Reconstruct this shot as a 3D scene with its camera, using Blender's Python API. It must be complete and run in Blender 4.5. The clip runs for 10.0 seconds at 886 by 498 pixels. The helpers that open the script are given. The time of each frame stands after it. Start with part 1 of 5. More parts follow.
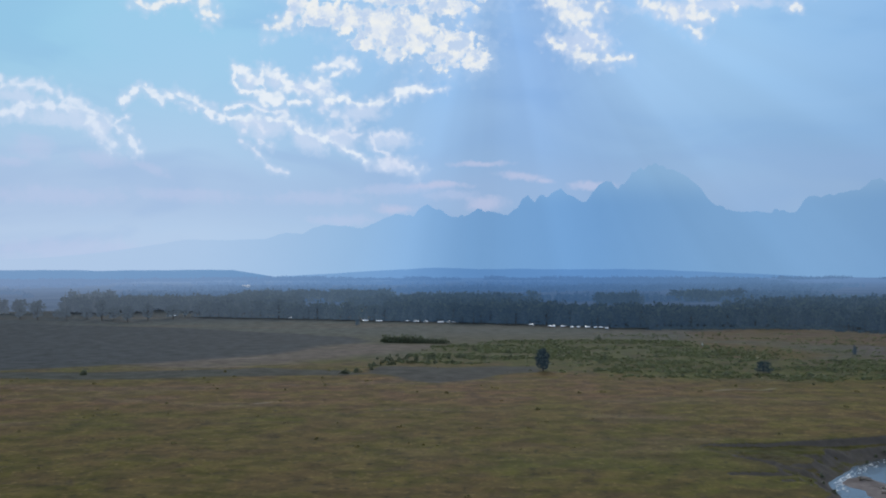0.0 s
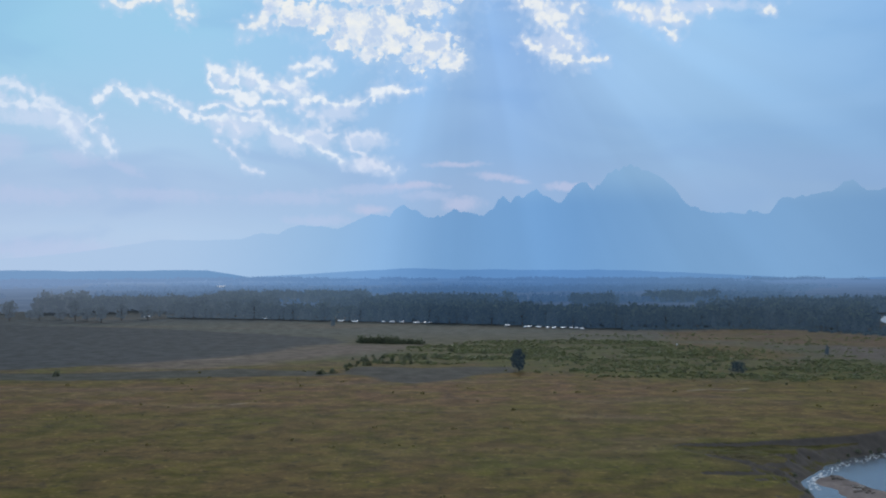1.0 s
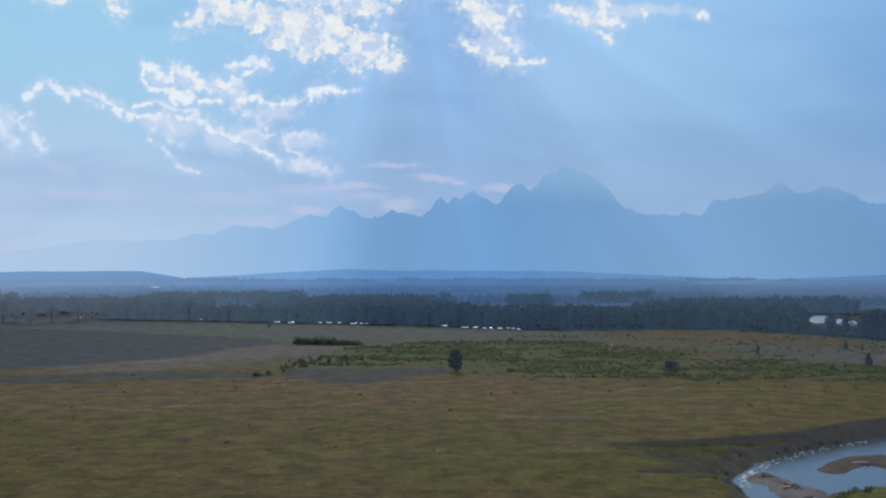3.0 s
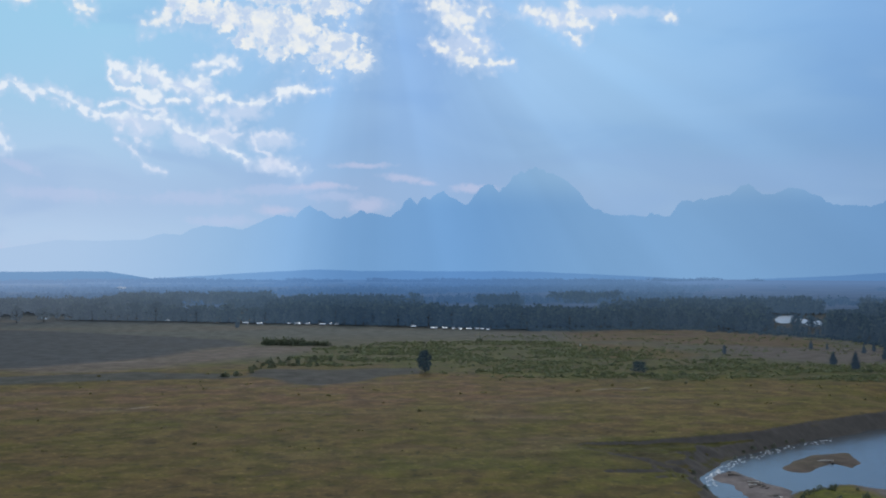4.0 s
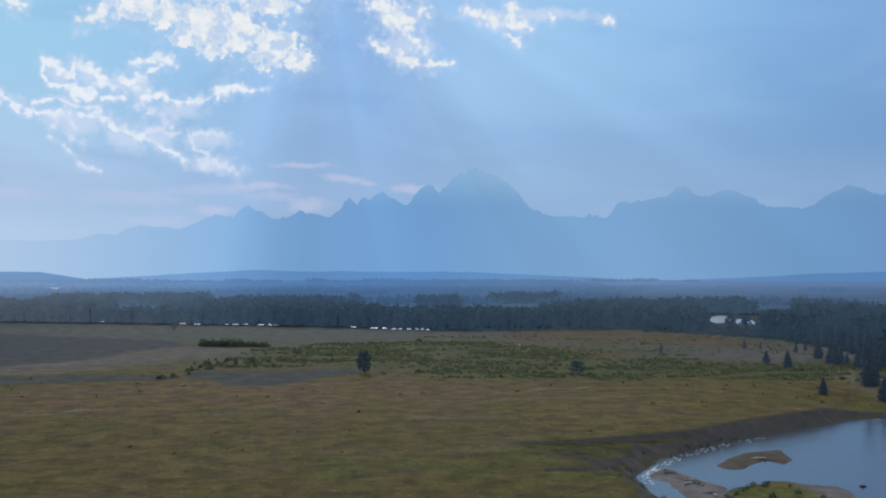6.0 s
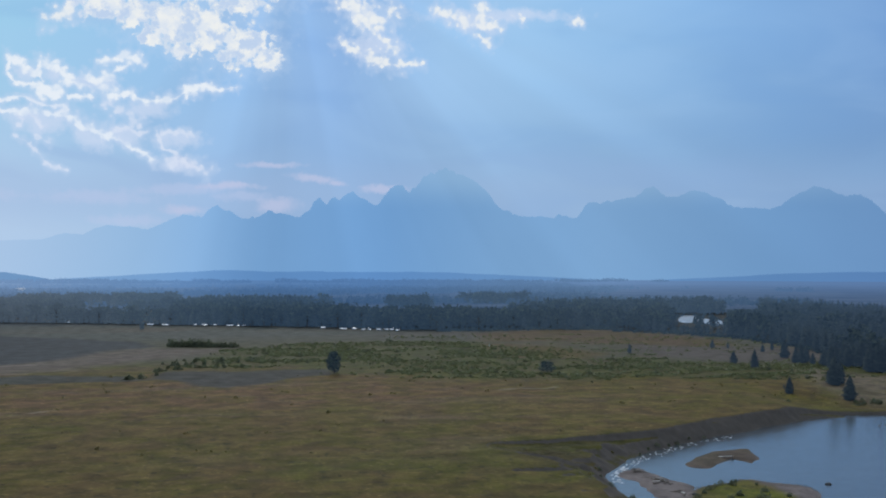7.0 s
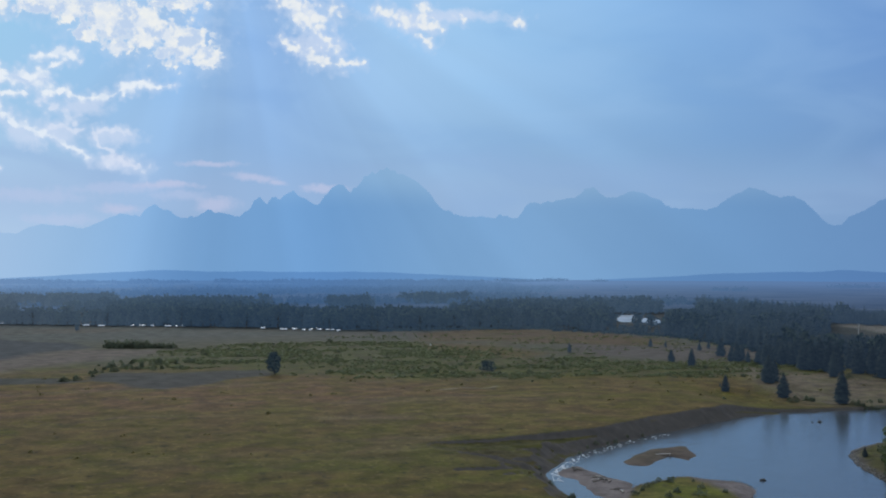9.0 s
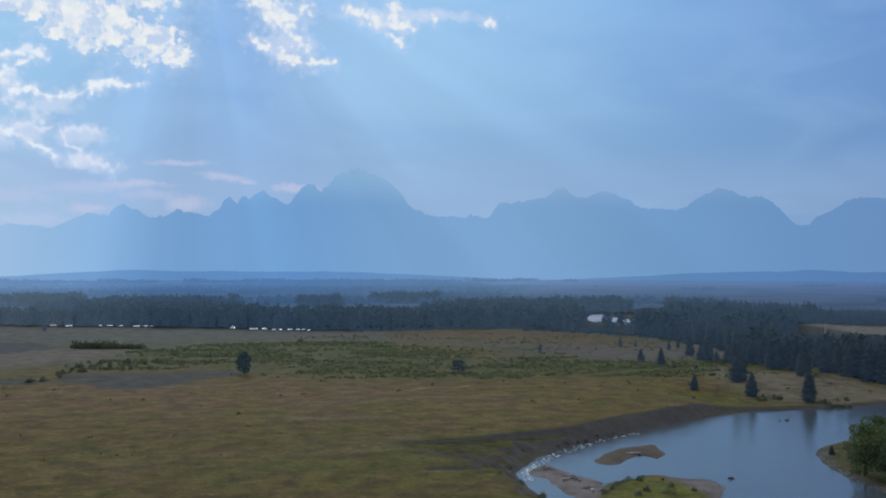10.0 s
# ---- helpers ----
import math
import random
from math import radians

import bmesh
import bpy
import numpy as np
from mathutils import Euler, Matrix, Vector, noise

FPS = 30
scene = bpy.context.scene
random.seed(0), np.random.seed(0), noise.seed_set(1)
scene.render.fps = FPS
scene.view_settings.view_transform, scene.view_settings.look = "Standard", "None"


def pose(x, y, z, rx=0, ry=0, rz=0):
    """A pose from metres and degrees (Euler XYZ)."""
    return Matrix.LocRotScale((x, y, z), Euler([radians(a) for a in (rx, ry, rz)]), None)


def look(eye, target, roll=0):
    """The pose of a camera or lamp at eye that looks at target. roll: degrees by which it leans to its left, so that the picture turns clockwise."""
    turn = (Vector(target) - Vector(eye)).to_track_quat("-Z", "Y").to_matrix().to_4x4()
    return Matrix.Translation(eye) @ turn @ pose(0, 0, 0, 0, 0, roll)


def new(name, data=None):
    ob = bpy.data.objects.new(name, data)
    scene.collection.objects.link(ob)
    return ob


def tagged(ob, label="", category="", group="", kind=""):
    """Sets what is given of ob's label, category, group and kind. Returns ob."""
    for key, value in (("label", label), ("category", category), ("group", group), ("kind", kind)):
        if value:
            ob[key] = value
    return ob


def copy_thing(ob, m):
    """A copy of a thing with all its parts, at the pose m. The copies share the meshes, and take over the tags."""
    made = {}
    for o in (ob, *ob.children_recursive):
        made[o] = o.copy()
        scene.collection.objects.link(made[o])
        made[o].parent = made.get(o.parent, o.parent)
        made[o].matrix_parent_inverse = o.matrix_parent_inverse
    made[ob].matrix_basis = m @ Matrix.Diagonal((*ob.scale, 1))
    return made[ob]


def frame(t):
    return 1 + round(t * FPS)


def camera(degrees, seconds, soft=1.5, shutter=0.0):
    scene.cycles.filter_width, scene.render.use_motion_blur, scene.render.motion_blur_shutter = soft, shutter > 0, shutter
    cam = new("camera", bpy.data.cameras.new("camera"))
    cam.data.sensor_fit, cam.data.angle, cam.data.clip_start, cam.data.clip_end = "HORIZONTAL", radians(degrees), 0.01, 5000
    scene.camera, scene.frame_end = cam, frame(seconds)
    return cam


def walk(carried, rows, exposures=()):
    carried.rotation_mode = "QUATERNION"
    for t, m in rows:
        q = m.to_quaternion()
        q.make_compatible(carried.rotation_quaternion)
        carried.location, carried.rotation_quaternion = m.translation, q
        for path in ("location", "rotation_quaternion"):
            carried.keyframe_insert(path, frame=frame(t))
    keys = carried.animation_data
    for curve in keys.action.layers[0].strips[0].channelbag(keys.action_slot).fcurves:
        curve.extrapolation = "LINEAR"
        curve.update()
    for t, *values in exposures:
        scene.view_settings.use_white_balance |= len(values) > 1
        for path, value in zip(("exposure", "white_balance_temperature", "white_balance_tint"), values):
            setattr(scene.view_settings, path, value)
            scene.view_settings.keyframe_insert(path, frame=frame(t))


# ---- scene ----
# The camera hovers in one place over the flats and turns slowly to its right.
cam = camera(45.28, 10.0, soft=2.0)
EYE = 50.0
TURNS = [  # seconds, yaw, pitch, roll
    (0.0, -0.000, 0.850, 0.101),
    (0.5, -0.570, 0.863, 0.084),
    (1.0, -1.298, 0.876, 0.068),
    (1.5, -2.112, 0.889, 0.053),
    (2.0, -2.963, 0.901, 0.039),
    (2.5, -3.822, 0.913, 0.026),
    (3.0, -4.672, 0.925, 0.013),
    (3.5, -5.509, 0.935, 0.002),
    (4.0, -6.333, 0.946, -0.009),
    (4.5, -7.147, 0.955, -0.018),
    (5.0, -7.956, 0.964, -0.027),
    (5.5, -8.764, 0.971, -0.035),
    (6.0, -9.574, 0.977, -0.042),
    (6.5, -10.385, 0.982, -0.048),
    (7.0, -11.196, 0.986, -0.053),
    (7.5, -12.003, 0.988, -0.057),
    (8.0, -12.801, 0.989, -0.060),
    (8.5, -13.589, 0.988, -0.063),
    (9.0, -14.366, 0.985, -0.064),
    (9.5, -15.143, 0.980, -0.065),
    (10.0, -15.937, 0.973, -0.064),
]
walk(cam, [(t, pose(0, 0, EYE, 90 + pitch, roll, yaw)) for t, yaw, pitch, roll in TURNS])

# ---- colour and node helpers ----
def lin(r, g, b):
    """Linear colour from 0..255 screen values."""
    return tuple(((c / 255 + 0.055) / 1.055) ** 2.4 if c > 10 else c / 255 / 12.92 for c in (r, g, b)) + (1.0,)


class Graph:
    """Short hand for building node trees."""

    def __init__(self, tree):
        self.tree = tree
        tree.nodes.clear()

    def node(self, kind):
        return self.tree.nodes.new(kind)

    def put(self, socket, value):
        if isinstance(value, bpy.types.NodeSocket):
            self.tree.links.new(value, socket)
        elif value is not None:
            socket.default_value = value

    def math(self, op, a, b=None, c=None, clamp=False):
        n = self.node("ShaderNodeMath")
        n.operation, n.use_clamp = op, clamp
        for i, v in enumerate((a, b, c)):
            self.put(n.inputs[i], v)
        return n.outputs[0]

    def vmath(self, op, a, b=None):
        n = self.node("ShaderNodeVectorMath")
        n.operation = op
        self.put(n.inputs[0], a)
        self.put(n.inputs[1], b)
        return n.outputs["Value" if op in ("LENGTH", "DOT_PRODUCT", "DISTANCE") else "Vector"]

    def scale(self, v, s):
        n = self.node("ShaderNodeVectorMath")
        n.operation = "SCALE"
        self.put(n.inputs[0], v)
        n.inputs["Scale"].default_value = s
        return n.outputs[0]

    def fit(self, v, a, b, c=0.0, d=1.0, smooth=True):
        n = self.node("ShaderNodeMapRange")
        n.interpolation_type = "SMOOTHSTEP" if smooth else "LINEAR"
        for i, x in enumerate((v, a, b, c, d)):
            self.put(n.inputs[i], x)
        return n.outputs[0]

    def mix(self, f, a, b, blend="MIX"):
        n = self.node("ShaderNodeMix")
        n.data_type, n.blend_type = "RGBA", blend
        self.put(n.inputs["Factor"], f)
        self.put(n.inputs[6], a)
        self.put(n.inputs[7], b)
        return n.outputs[2]

    def ramp(self, f, stops, ease="LINEAR"):
        n = self.node("ShaderNodeValToRGB")
        n.color_ramp.interpolation = ease
        while len(n.color_ramp.elements) < len(stops):
            n.color_ramp.elements.new(0.5)
        for e, (p, c) in zip(n.color_ramp.elements, stops):
            e.position, e.color = p, c
        self.put(n.inputs[0], f)
        return n.outputs[0]

    def noise(self, v, scale, detail=4.0, rough=0.55, warp=0.0, dims="3D", w=None, out="Fac"):
        n = self.node("ShaderNodeTexNoise")
        n.noise_dimensions = dims
        if v is not None:
            self.put(n.inputs["Vector"], v)
        if w is not None:
            self.put(n.inputs["W"], w)
        n.inputs["Scale"].default_value = scale
        n.inputs["Detail"].default_value = detail
        n.inputs["Roughness"].default_value = rough
        n.inputs["Distortion"].default_value = warp
        return n.outputs[out]

    def split(self, v):
        n = self.node("ShaderNodeSeparateXYZ")
        self.put(n.inputs[0], v)
        return n.outputs

    def join(self, x, y, z):
        n = self.node("ShaderNodeCombineXYZ")
        for i, v in enumerate((x, y, z)):
            self.put(n.inputs[i], v)
        return n.outputs[0]


def bearing(g, direction):
    """Azimuth (clockwise from +y) and elevation of a direction, in degrees."""
    d = g.split(g.vmath("NORMALIZE", direction))
    az = g.math("MULTIPLY", g.math("ARCTAN2", d[0], d[1]), 180 / math.pi)
    el = g.math("MULTIPLY", g.math("ARCSINE", d[2]), 180 / math.pi)
    return az, el


SUN_AZ, SUN_EL = 2.8, 17.0


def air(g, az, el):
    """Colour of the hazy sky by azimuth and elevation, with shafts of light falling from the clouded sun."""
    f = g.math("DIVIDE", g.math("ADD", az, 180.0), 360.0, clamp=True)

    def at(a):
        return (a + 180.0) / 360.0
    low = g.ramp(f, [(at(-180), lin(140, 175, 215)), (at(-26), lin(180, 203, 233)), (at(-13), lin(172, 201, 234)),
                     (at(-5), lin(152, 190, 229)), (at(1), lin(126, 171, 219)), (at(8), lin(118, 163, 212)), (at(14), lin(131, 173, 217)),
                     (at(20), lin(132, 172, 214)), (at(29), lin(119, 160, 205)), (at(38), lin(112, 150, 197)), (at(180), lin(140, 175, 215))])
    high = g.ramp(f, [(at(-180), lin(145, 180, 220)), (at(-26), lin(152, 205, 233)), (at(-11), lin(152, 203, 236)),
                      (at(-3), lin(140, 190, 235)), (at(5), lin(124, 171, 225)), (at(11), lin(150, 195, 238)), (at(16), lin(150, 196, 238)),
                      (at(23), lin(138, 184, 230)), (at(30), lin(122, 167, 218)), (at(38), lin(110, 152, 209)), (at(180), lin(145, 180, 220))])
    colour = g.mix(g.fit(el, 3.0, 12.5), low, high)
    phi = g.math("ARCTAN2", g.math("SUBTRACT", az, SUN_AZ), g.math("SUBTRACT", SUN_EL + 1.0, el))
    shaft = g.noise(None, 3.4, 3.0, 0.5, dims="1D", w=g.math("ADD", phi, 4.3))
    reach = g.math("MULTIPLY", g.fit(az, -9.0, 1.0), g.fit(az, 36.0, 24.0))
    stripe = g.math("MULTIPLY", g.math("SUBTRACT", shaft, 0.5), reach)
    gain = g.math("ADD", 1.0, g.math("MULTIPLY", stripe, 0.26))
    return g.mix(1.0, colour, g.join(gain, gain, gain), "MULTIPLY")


# ---- world and sun ----
world = bpy.data.worlds.new("sky")
scene.world = world
world.use_nodes = True
g = Graph(world.node_tree)
direction = g.node("ShaderNodeTexCoord").outputs["Generated"]
az, el = bearing(g, direction)
sky = g.node("ShaderNodeTexSky")
sky.sky_type, sky.sun_disc = "NISHITA", False
sky.sun_elevation, sky.sun_rotation = radians(SUN_EL), radians(SUN_AZ)
clear = g.scale(sky.outputs[0], 0.05)
base = g.mix(0.96, clear, air(g, az, el))
# Thin stratus: soft level streaks and a pale lavender band low over the range.
level = g.noise(g.join(g.math("MULTIPLY", az, 0.1), g.math("MULTIPLY", el, 0.3), 2.0), 1.0, 3.0, 0.45, 0.8)
base = g.mix(g.math("MULTIPLY", g.fit(level, 0.42, 0.68), 0.14), base, lin(168, 203, 238))
base = g.mix(g.math("MULTIPLY", g.fit(level, 0.5, 0.3), 0.16), base, lin(112, 158, 214))
low_band = g.math("MULTIPLY", g.fit(el, 1.5, 3.4), g.fit(g.math("ADD", el, g.math("MULTIPLY", level, 4.5)), 8.6, 6.2))
low_band = g.math("MULTIPLY", low_band, g.fit(az, -6.0, 14.0, 0.42, 0.28))
base = g.mix(low_band, base, lin(160, 185, 221))

# Clouds stand before the low sun: bright rims, each a half width and a line of azimuths and elevations (degrees).
RAG_RIMS = [
            (0.15, ((-23.19, 9.25), (-22.41, 9.0), (-21.23, 9.04), (-20.21, 8.88), (-19.62, 8.34), (-19.32, 8.53), (-18.66, 8.02), (-17.89, 7.63), (-17.05, 7.08), (-16.49, 6.76), (-16.38, 6.35), (-16.1, 5.9))),
            (0.18, ((-22.54, 7.5), (-21.62, 7.9), (-20.77, 8.14), (-19.62, 8.03), (-18.66, 8.02))), (0.09, ((-17.33, 7.19), (-16.94, 7.49), (-16.55, 7.65))),
            (0.18, ((-18.38, 7.43), (-17.89, 6.79), (-17.39, 6.15)))]
LONG_RIM = [
            (0.14, ((-16.75, 8.47), (-16.5, 8.66), (-15.94, 9.23), (-15.45, 9.05), (-14.97, 8.66), (-14.23, 9.01), (-13.82, 8.82), (-13.01, 8.47), (-12.43, 8.22), (-11.79, 7.89), (-10.82, 7.65), (-9.78, 7.94), (-9.04, 7.66), (-8.15, 7.58))),
            (0.18, ((-8.15, 7.58), (-7.25, 6.97), (-6.19, 6.65))), (0.12, ((-6.19, 6.65), (-5.44, 6.33), (-4.62, 5.92), (-4.01, 5.44))),
            (0.12, ((-13.94, 8.52), (-13.13, 8.32))), (0.12, ((-12.49, 8.16), (-12.14, 7.67), (-11.73, 7.77))), (0.09, ((-15.03, 8.72), (-14.8, 8.38))),
            (0.09, ((-11.7, 8.24), (-10.38, 8.48), (-9.49, 8.15), (-8.59, 8.17), (-8.36, 7.94), (-8.89, 7.66)))]
LOW_RIMS = [(0.09, ((-10.73, 6.56), (-10.29, 6.33), (-9.55, 5.68), (-9.19, 5.21), (-8.35, 4.89))), (0.11, ((-9.84, 6.63), (-9.13, 6.29))),
            (0.09, ((-10.67, 7.62), (-10.44, 7.15), (-10.67, 6.97))), (0.09, ((-10.14, 7.75), (-9.49, 7.08))), (0.21, ((-6.43, 8.41), (-5.59, 8.01), (-4.8, 7.36))),
            (0.11, ((-5.89, 6.99), (-5.41, 7.2), (-4.92, 6.91), (-4.32, 7.0))), (0.09, ((-3.92, 7.0), (-3.59, 6.16), (-2.86, 5.89))),
            (0.14, ((-3.62, 6.92), (-2.18, 6.98))), (0.21, ((-3.34, 5.44), (-2.55, 5.5), (-1.33, 5.08)))]
RING_RIMS = [(0.18, ((-11.03, 10.37), (-10.38, 9.98), (-9.85, 9.64))), (0.08, ((-11.03, 10.31), (-11.2, 9.63), (-10.85, 9.21), (-9.73, 9.12))),
             (0.17, ((-9.61, 10.32), (-8.89, 10.05), (-8.42, 9.56), (-7.25, 9.5), (-6.25, 9.78))), (0.08, ((-9.61, 10.3), (-9.85, 9.76), (-9.49, 9.3))),
             (0.21, ((-8.45, 9.36), (-7.25, 9.17), (-6.25, 9.07))), (0.3, ((-9.73, 8.94), (-8.89, 8.73))), (0.09, ((-8.3, 8.62), (-7.22, 8.67))),
             (0.17, ((-6.61, 10.42), (-5.65, 10.79), (-4.8, 10.54))), (0.09, ((-6.34, 9.78), (-5.59, 10.27))),
             (0.14, ((-6.43, 8.71), (-5.47, 8.93), (-4.37, 8.62), (-3.16, 8.75))), (0.18, ((-2.55, 9.11), (-1.48, 9.41), (-1.02, 9.35))),
             (0.11, ((-3.16, 8.75), (-2.55, 9.11))), (0.09, ((-1.02, 9.35), (0.08, 9.41)))]
HIGH_RIMS = [(0.15, ((-16.4, 13.45), (-15.55, 13.16), (-14.46, 13.56), (-13.46, 13.76))), (0.27, ((-12.67, 13.66), (-12.26, 13.03))),
             (0.24, ((-9.31, 12.25), (-8.84, 12.59), (-8.24, 12.89))), (0.34, ((5.85, 14.2), (6.75, 13.32), (7.65, 12.88), (8.35, 13.55))),
             (0.21, ((5.69, 11.89), (6.74, 11.4), (7.86, 10.9), (8.75, 10.82))), (0.24, ((7.86, 12.12), (8.64, 11.4))), (0.12, ((8.75, 10.82), (10.06, 10.89))),
             (0.21, ((10.9, 13.56), (11.67, 13.3), (12.54, 12.97), (14.22, 12.77))), (0.18, ((13.01, 12.44), (13.7, 12.0))), (0.24, ((13.47, 13.09), (13.19, 13.84))),
             (0.12, ((15.08, 13.17), (15.42, 13.12))), (0.15, ((18.23, 13.01), (18.56, 13.04)))]
# Cloud bodies: azimuth, elevation, half width, half height (degrees), slant.
TOWERS = [(-7.76, 13.71, 0.79, 0.79, 0), (-6.64, 13.17, 1.34, 0.85, 0), (-4.83, 13.09, 1.83, 0.98, 0), (-3.4, 12.64, 1.83, 1.22, 0), (-1.48, 12.45, 1.83, 1.59, 0), (0.36, 11.66, 1.89, 1.28, 0),
          (1.73, 10.89, 0.98, 0.67, 0), (-2.7, 11.18, 0.98, 0.43, 0), (-4.37, 11.75, 0.98, 0.43, 0), (0.21, 13.82, 1.83, 0.73, 0), (-1.93, 14.34, 4.88, 0.79, 0), (6.96, 13.42, 1.04, 0.79, 0)]
SOFT = [(-19.88, 7.48, 2.59, 0.61, 0), (-21.89, 8.45, 1.22, 0.49, 0), (-17.97, 6.99, 0.79, 0.79, -40), (-7.25, 6.55, 1.28, 0.67, -30), (-5.59, 6.78, 1.22, 0.67, -20), (-9.49, 7.32, 1.83, 0.67, 0), (-10.38, 9.66, 0.79, 0.49, 0), (-9.04, 9.69, 0.67, 0.49, 0),
        (-7.25, 9.35, 1.52, 0.43, 0), (-2.86, 6.65, 1.52, 0.61, 0), (-4.38, 8.14, 1.52, 0.55, 0), (7.5, 11.84, 1.77, 0.91, 0), (-2.86, 5.26, 1.37, 0.43, -5), (12.54, 13.09, 1.83, 0.55, -10), (14.28, 13.33, 4.57, 0.37, 0)]
FAINT = [(-21.08, 5.91, 1.16, 0.79, 0), (-17.97, 5.5, 1.83, 0.43, -8), (-22.14, 5.17, 1.22, 0.3, 0), (-15.44, 5.04, 1.22, 0.3, -25), (-20.01, 3.58, 3.96, 0.55, 0), (-13.58, 3.69, 3.66, 0.43, -2),
         (-6.79, 3.61, 3.66, 0.43, 0), (-2.55, 4.08, 3.66, 0.37, 3), (-5.29, 2.4, 2.13, 0.37, 0), (0.49, 3.77, 1.83, 0.3, 0), (-19.46, 0.86, 4.88, 0.61, 0)]
PINK = [(4.3, 4.75, 1.46, 0.27, -6), (5.51, 4.47, 0.61, 0.21, -10), (-0.11, 4.29, 1.83, 0.21, 0), (-2.55, 5.44, 0.91, 0.3, -10),
        (2.02, 5.44, 1.83, 0.18, 0), (8.07, 4.17, 1.52, 0.3, 0), (2.32, 3.31, 1.22, 0.49, 0), (-2.56, 3.01, 1.22, 0.3, 0)]
place = g.join(az, el, 0.0)


def around(v, amount):
    return g.scale(g.vmath("SUBTRACT", v, (0.5, 0.5, 0.5)), amount)


def scallops(scale):
    """Rounded heads: 1 in their middle, 0 in the clefts."""
    v = g.node("ShaderNodeTexVoronoi")
    v.feature = "SMOOTH_F1"
    g.put(v.inputs["Vector"], curled)
    v.inputs["Scale"].default_value = scale
    return g.math("SUBTRACT", 1.0, g.math("MULTIPLY", v.outputs["Distance"], 1.5))


curled = g.vmath("ADD", place, around(g.noise(place, 0.9, 3.0, 0.55, out="Color"), 0.45))
curled = g.vmath("ADD", curled, around(g.noise(place, 3.4, 4.0, 0.65, out="Color"), 0.24))
cx, cy = g.split(curled)[:2]
heads = scallops(2.9)
fluff = g.noise(curled, 1.5, 7.0, 0.62)
lace = g.noise(curled, 1.05, 5.0, 0.6)


def drawn(strokes):
    """1 on the middle of the nearest line, 0 at its edge."""
    nearest = None
    for width, line in strokes:
        for (a0, e0), (a1, e1) in zip(line[:-1], line[1:]):
            # The third axis only carries the sum so far, and is cut off again below.
            m = g.node("ShaderNodeMapping")
            m.vector_type = "TEXTURE"
            g.put(m.inputs[0], curled if nearest is None else g.join(cx, cy, nearest))
            m.inputs[1].default_value, m.inputs[2].default_value = ((a0 + a1) / 2, (e0 + e1) / 2, 0), (0, 0, math.atan2(e1 - e0, a1 - a0))
            m.inputs[3].default_value = (width * 1.25, width * 1.25, 1)
            past = g.vmath("SUBTRACT", g.vmath("ABSOLUTE", m.outputs[0]), (math.hypot(a1 - a0, e1 - e0) / 2.5 / width, 0, 1e6))
            d = g.vmath("LENGTH", g.vmath("MAXIMUM", past, (0, 0, 0)))
            nearest = d if nearest is None else g.math("MINIMUM", nearest, d)
    return g.math("SUBTRACT", 1.0, nearest)


def bank(blobs, where):
    """Union of slanted ovals: 1 in the middle, 0 at the edge."""
    total = None
    for a, e, w, h, slant in blobs:
        m = g.node("ShaderNodeMapping")
        m.vector_type = "TEXTURE"
        g.put(m.inputs[0], where)
        m.inputs[1].default_value, m.inputs[2].default_value, m.inputs[3].default_value = (a, e, 0), (0, 0, radians(slant)), (w, h, 1)
        d = g.math("SUBTRACT", 1.0, g.vmath("LENGTH", m.outputs[0]))
        total = d if total is None else g.math("MAXIMUM", total, d)
    return total


def veil(under, blobs, colour, strength, ragged=1.6):
    """Thin cloud with soft, uneven edges."""
    d = g.math("ADD", bank(blobs, curled), g.math("MULTIPLY", g.math("SUBTRACT", fluff, 0.52), ragged))
    return g.mix(g.math("MULTIPLY", g.fit(d, -0.25, 0.75), strength), under, colour)


def rims(under, strokes, colour, strength, wide=0.0):
    """Sunlit, scalloped cloud edges that fade into the thin cloud behind them."""
    d = g.math("ADD", drawn(strokes), g.math("MULTIPLY", g.math("SUBTRACT", heads, 0.42), 2.0))
    d = g.math("ADD", d, g.math("MULTIPLY", g.math("SUBTRACT", fluff, 0.5), 2.7))
    halo = g.math("MULTIPLY", g.fit(d, -2.2, 0.3), 0.5 * strength)
    under = g.mix(halo, under, lin(200, 216, 241))
    shine = g.math("MULTIPLY", g.fit(d, -0.2 - wide, 1.0), g.fit(lace, 0.34, 0.52, 0.7 * strength, strength))
    return g.mix(shine, under, colour)


def towers(under, blobs):
    """Thick broken heads: cream where the sun comes through, blue-grey in the hollows."""
    d = g.math("ADD", bank(blobs, curled), g.math("MULTIPLY", g.math("SUBTRACT", fluff, 0.52), 2.0))
    d = g.math("ADD", d, g.math("MULTIPLY", g.math("SUBTRACT", heads, 0.45), 0.45))
    glow = g.math("MAXIMUM", g.fit(lace, 0.42, 0.55), g.math("MULTIPLY", g.fit(d, 0.4, 0.1), 0.7))
    body = g.mix(glow, lin(190, 210, 237), g.mix(g.fit(fluff, 0.35, 0.65), lin(218, 228, 241), lin(237, 240, 240)))
    halo = g.math("MULTIPLY", g.fit(d, -0.9, 0.2), 0.35)
    under = g.mix(halo, under, lin(190, 212, 240))
    return g.mix(g.fit(d, -0.05, 0.3), under, body)


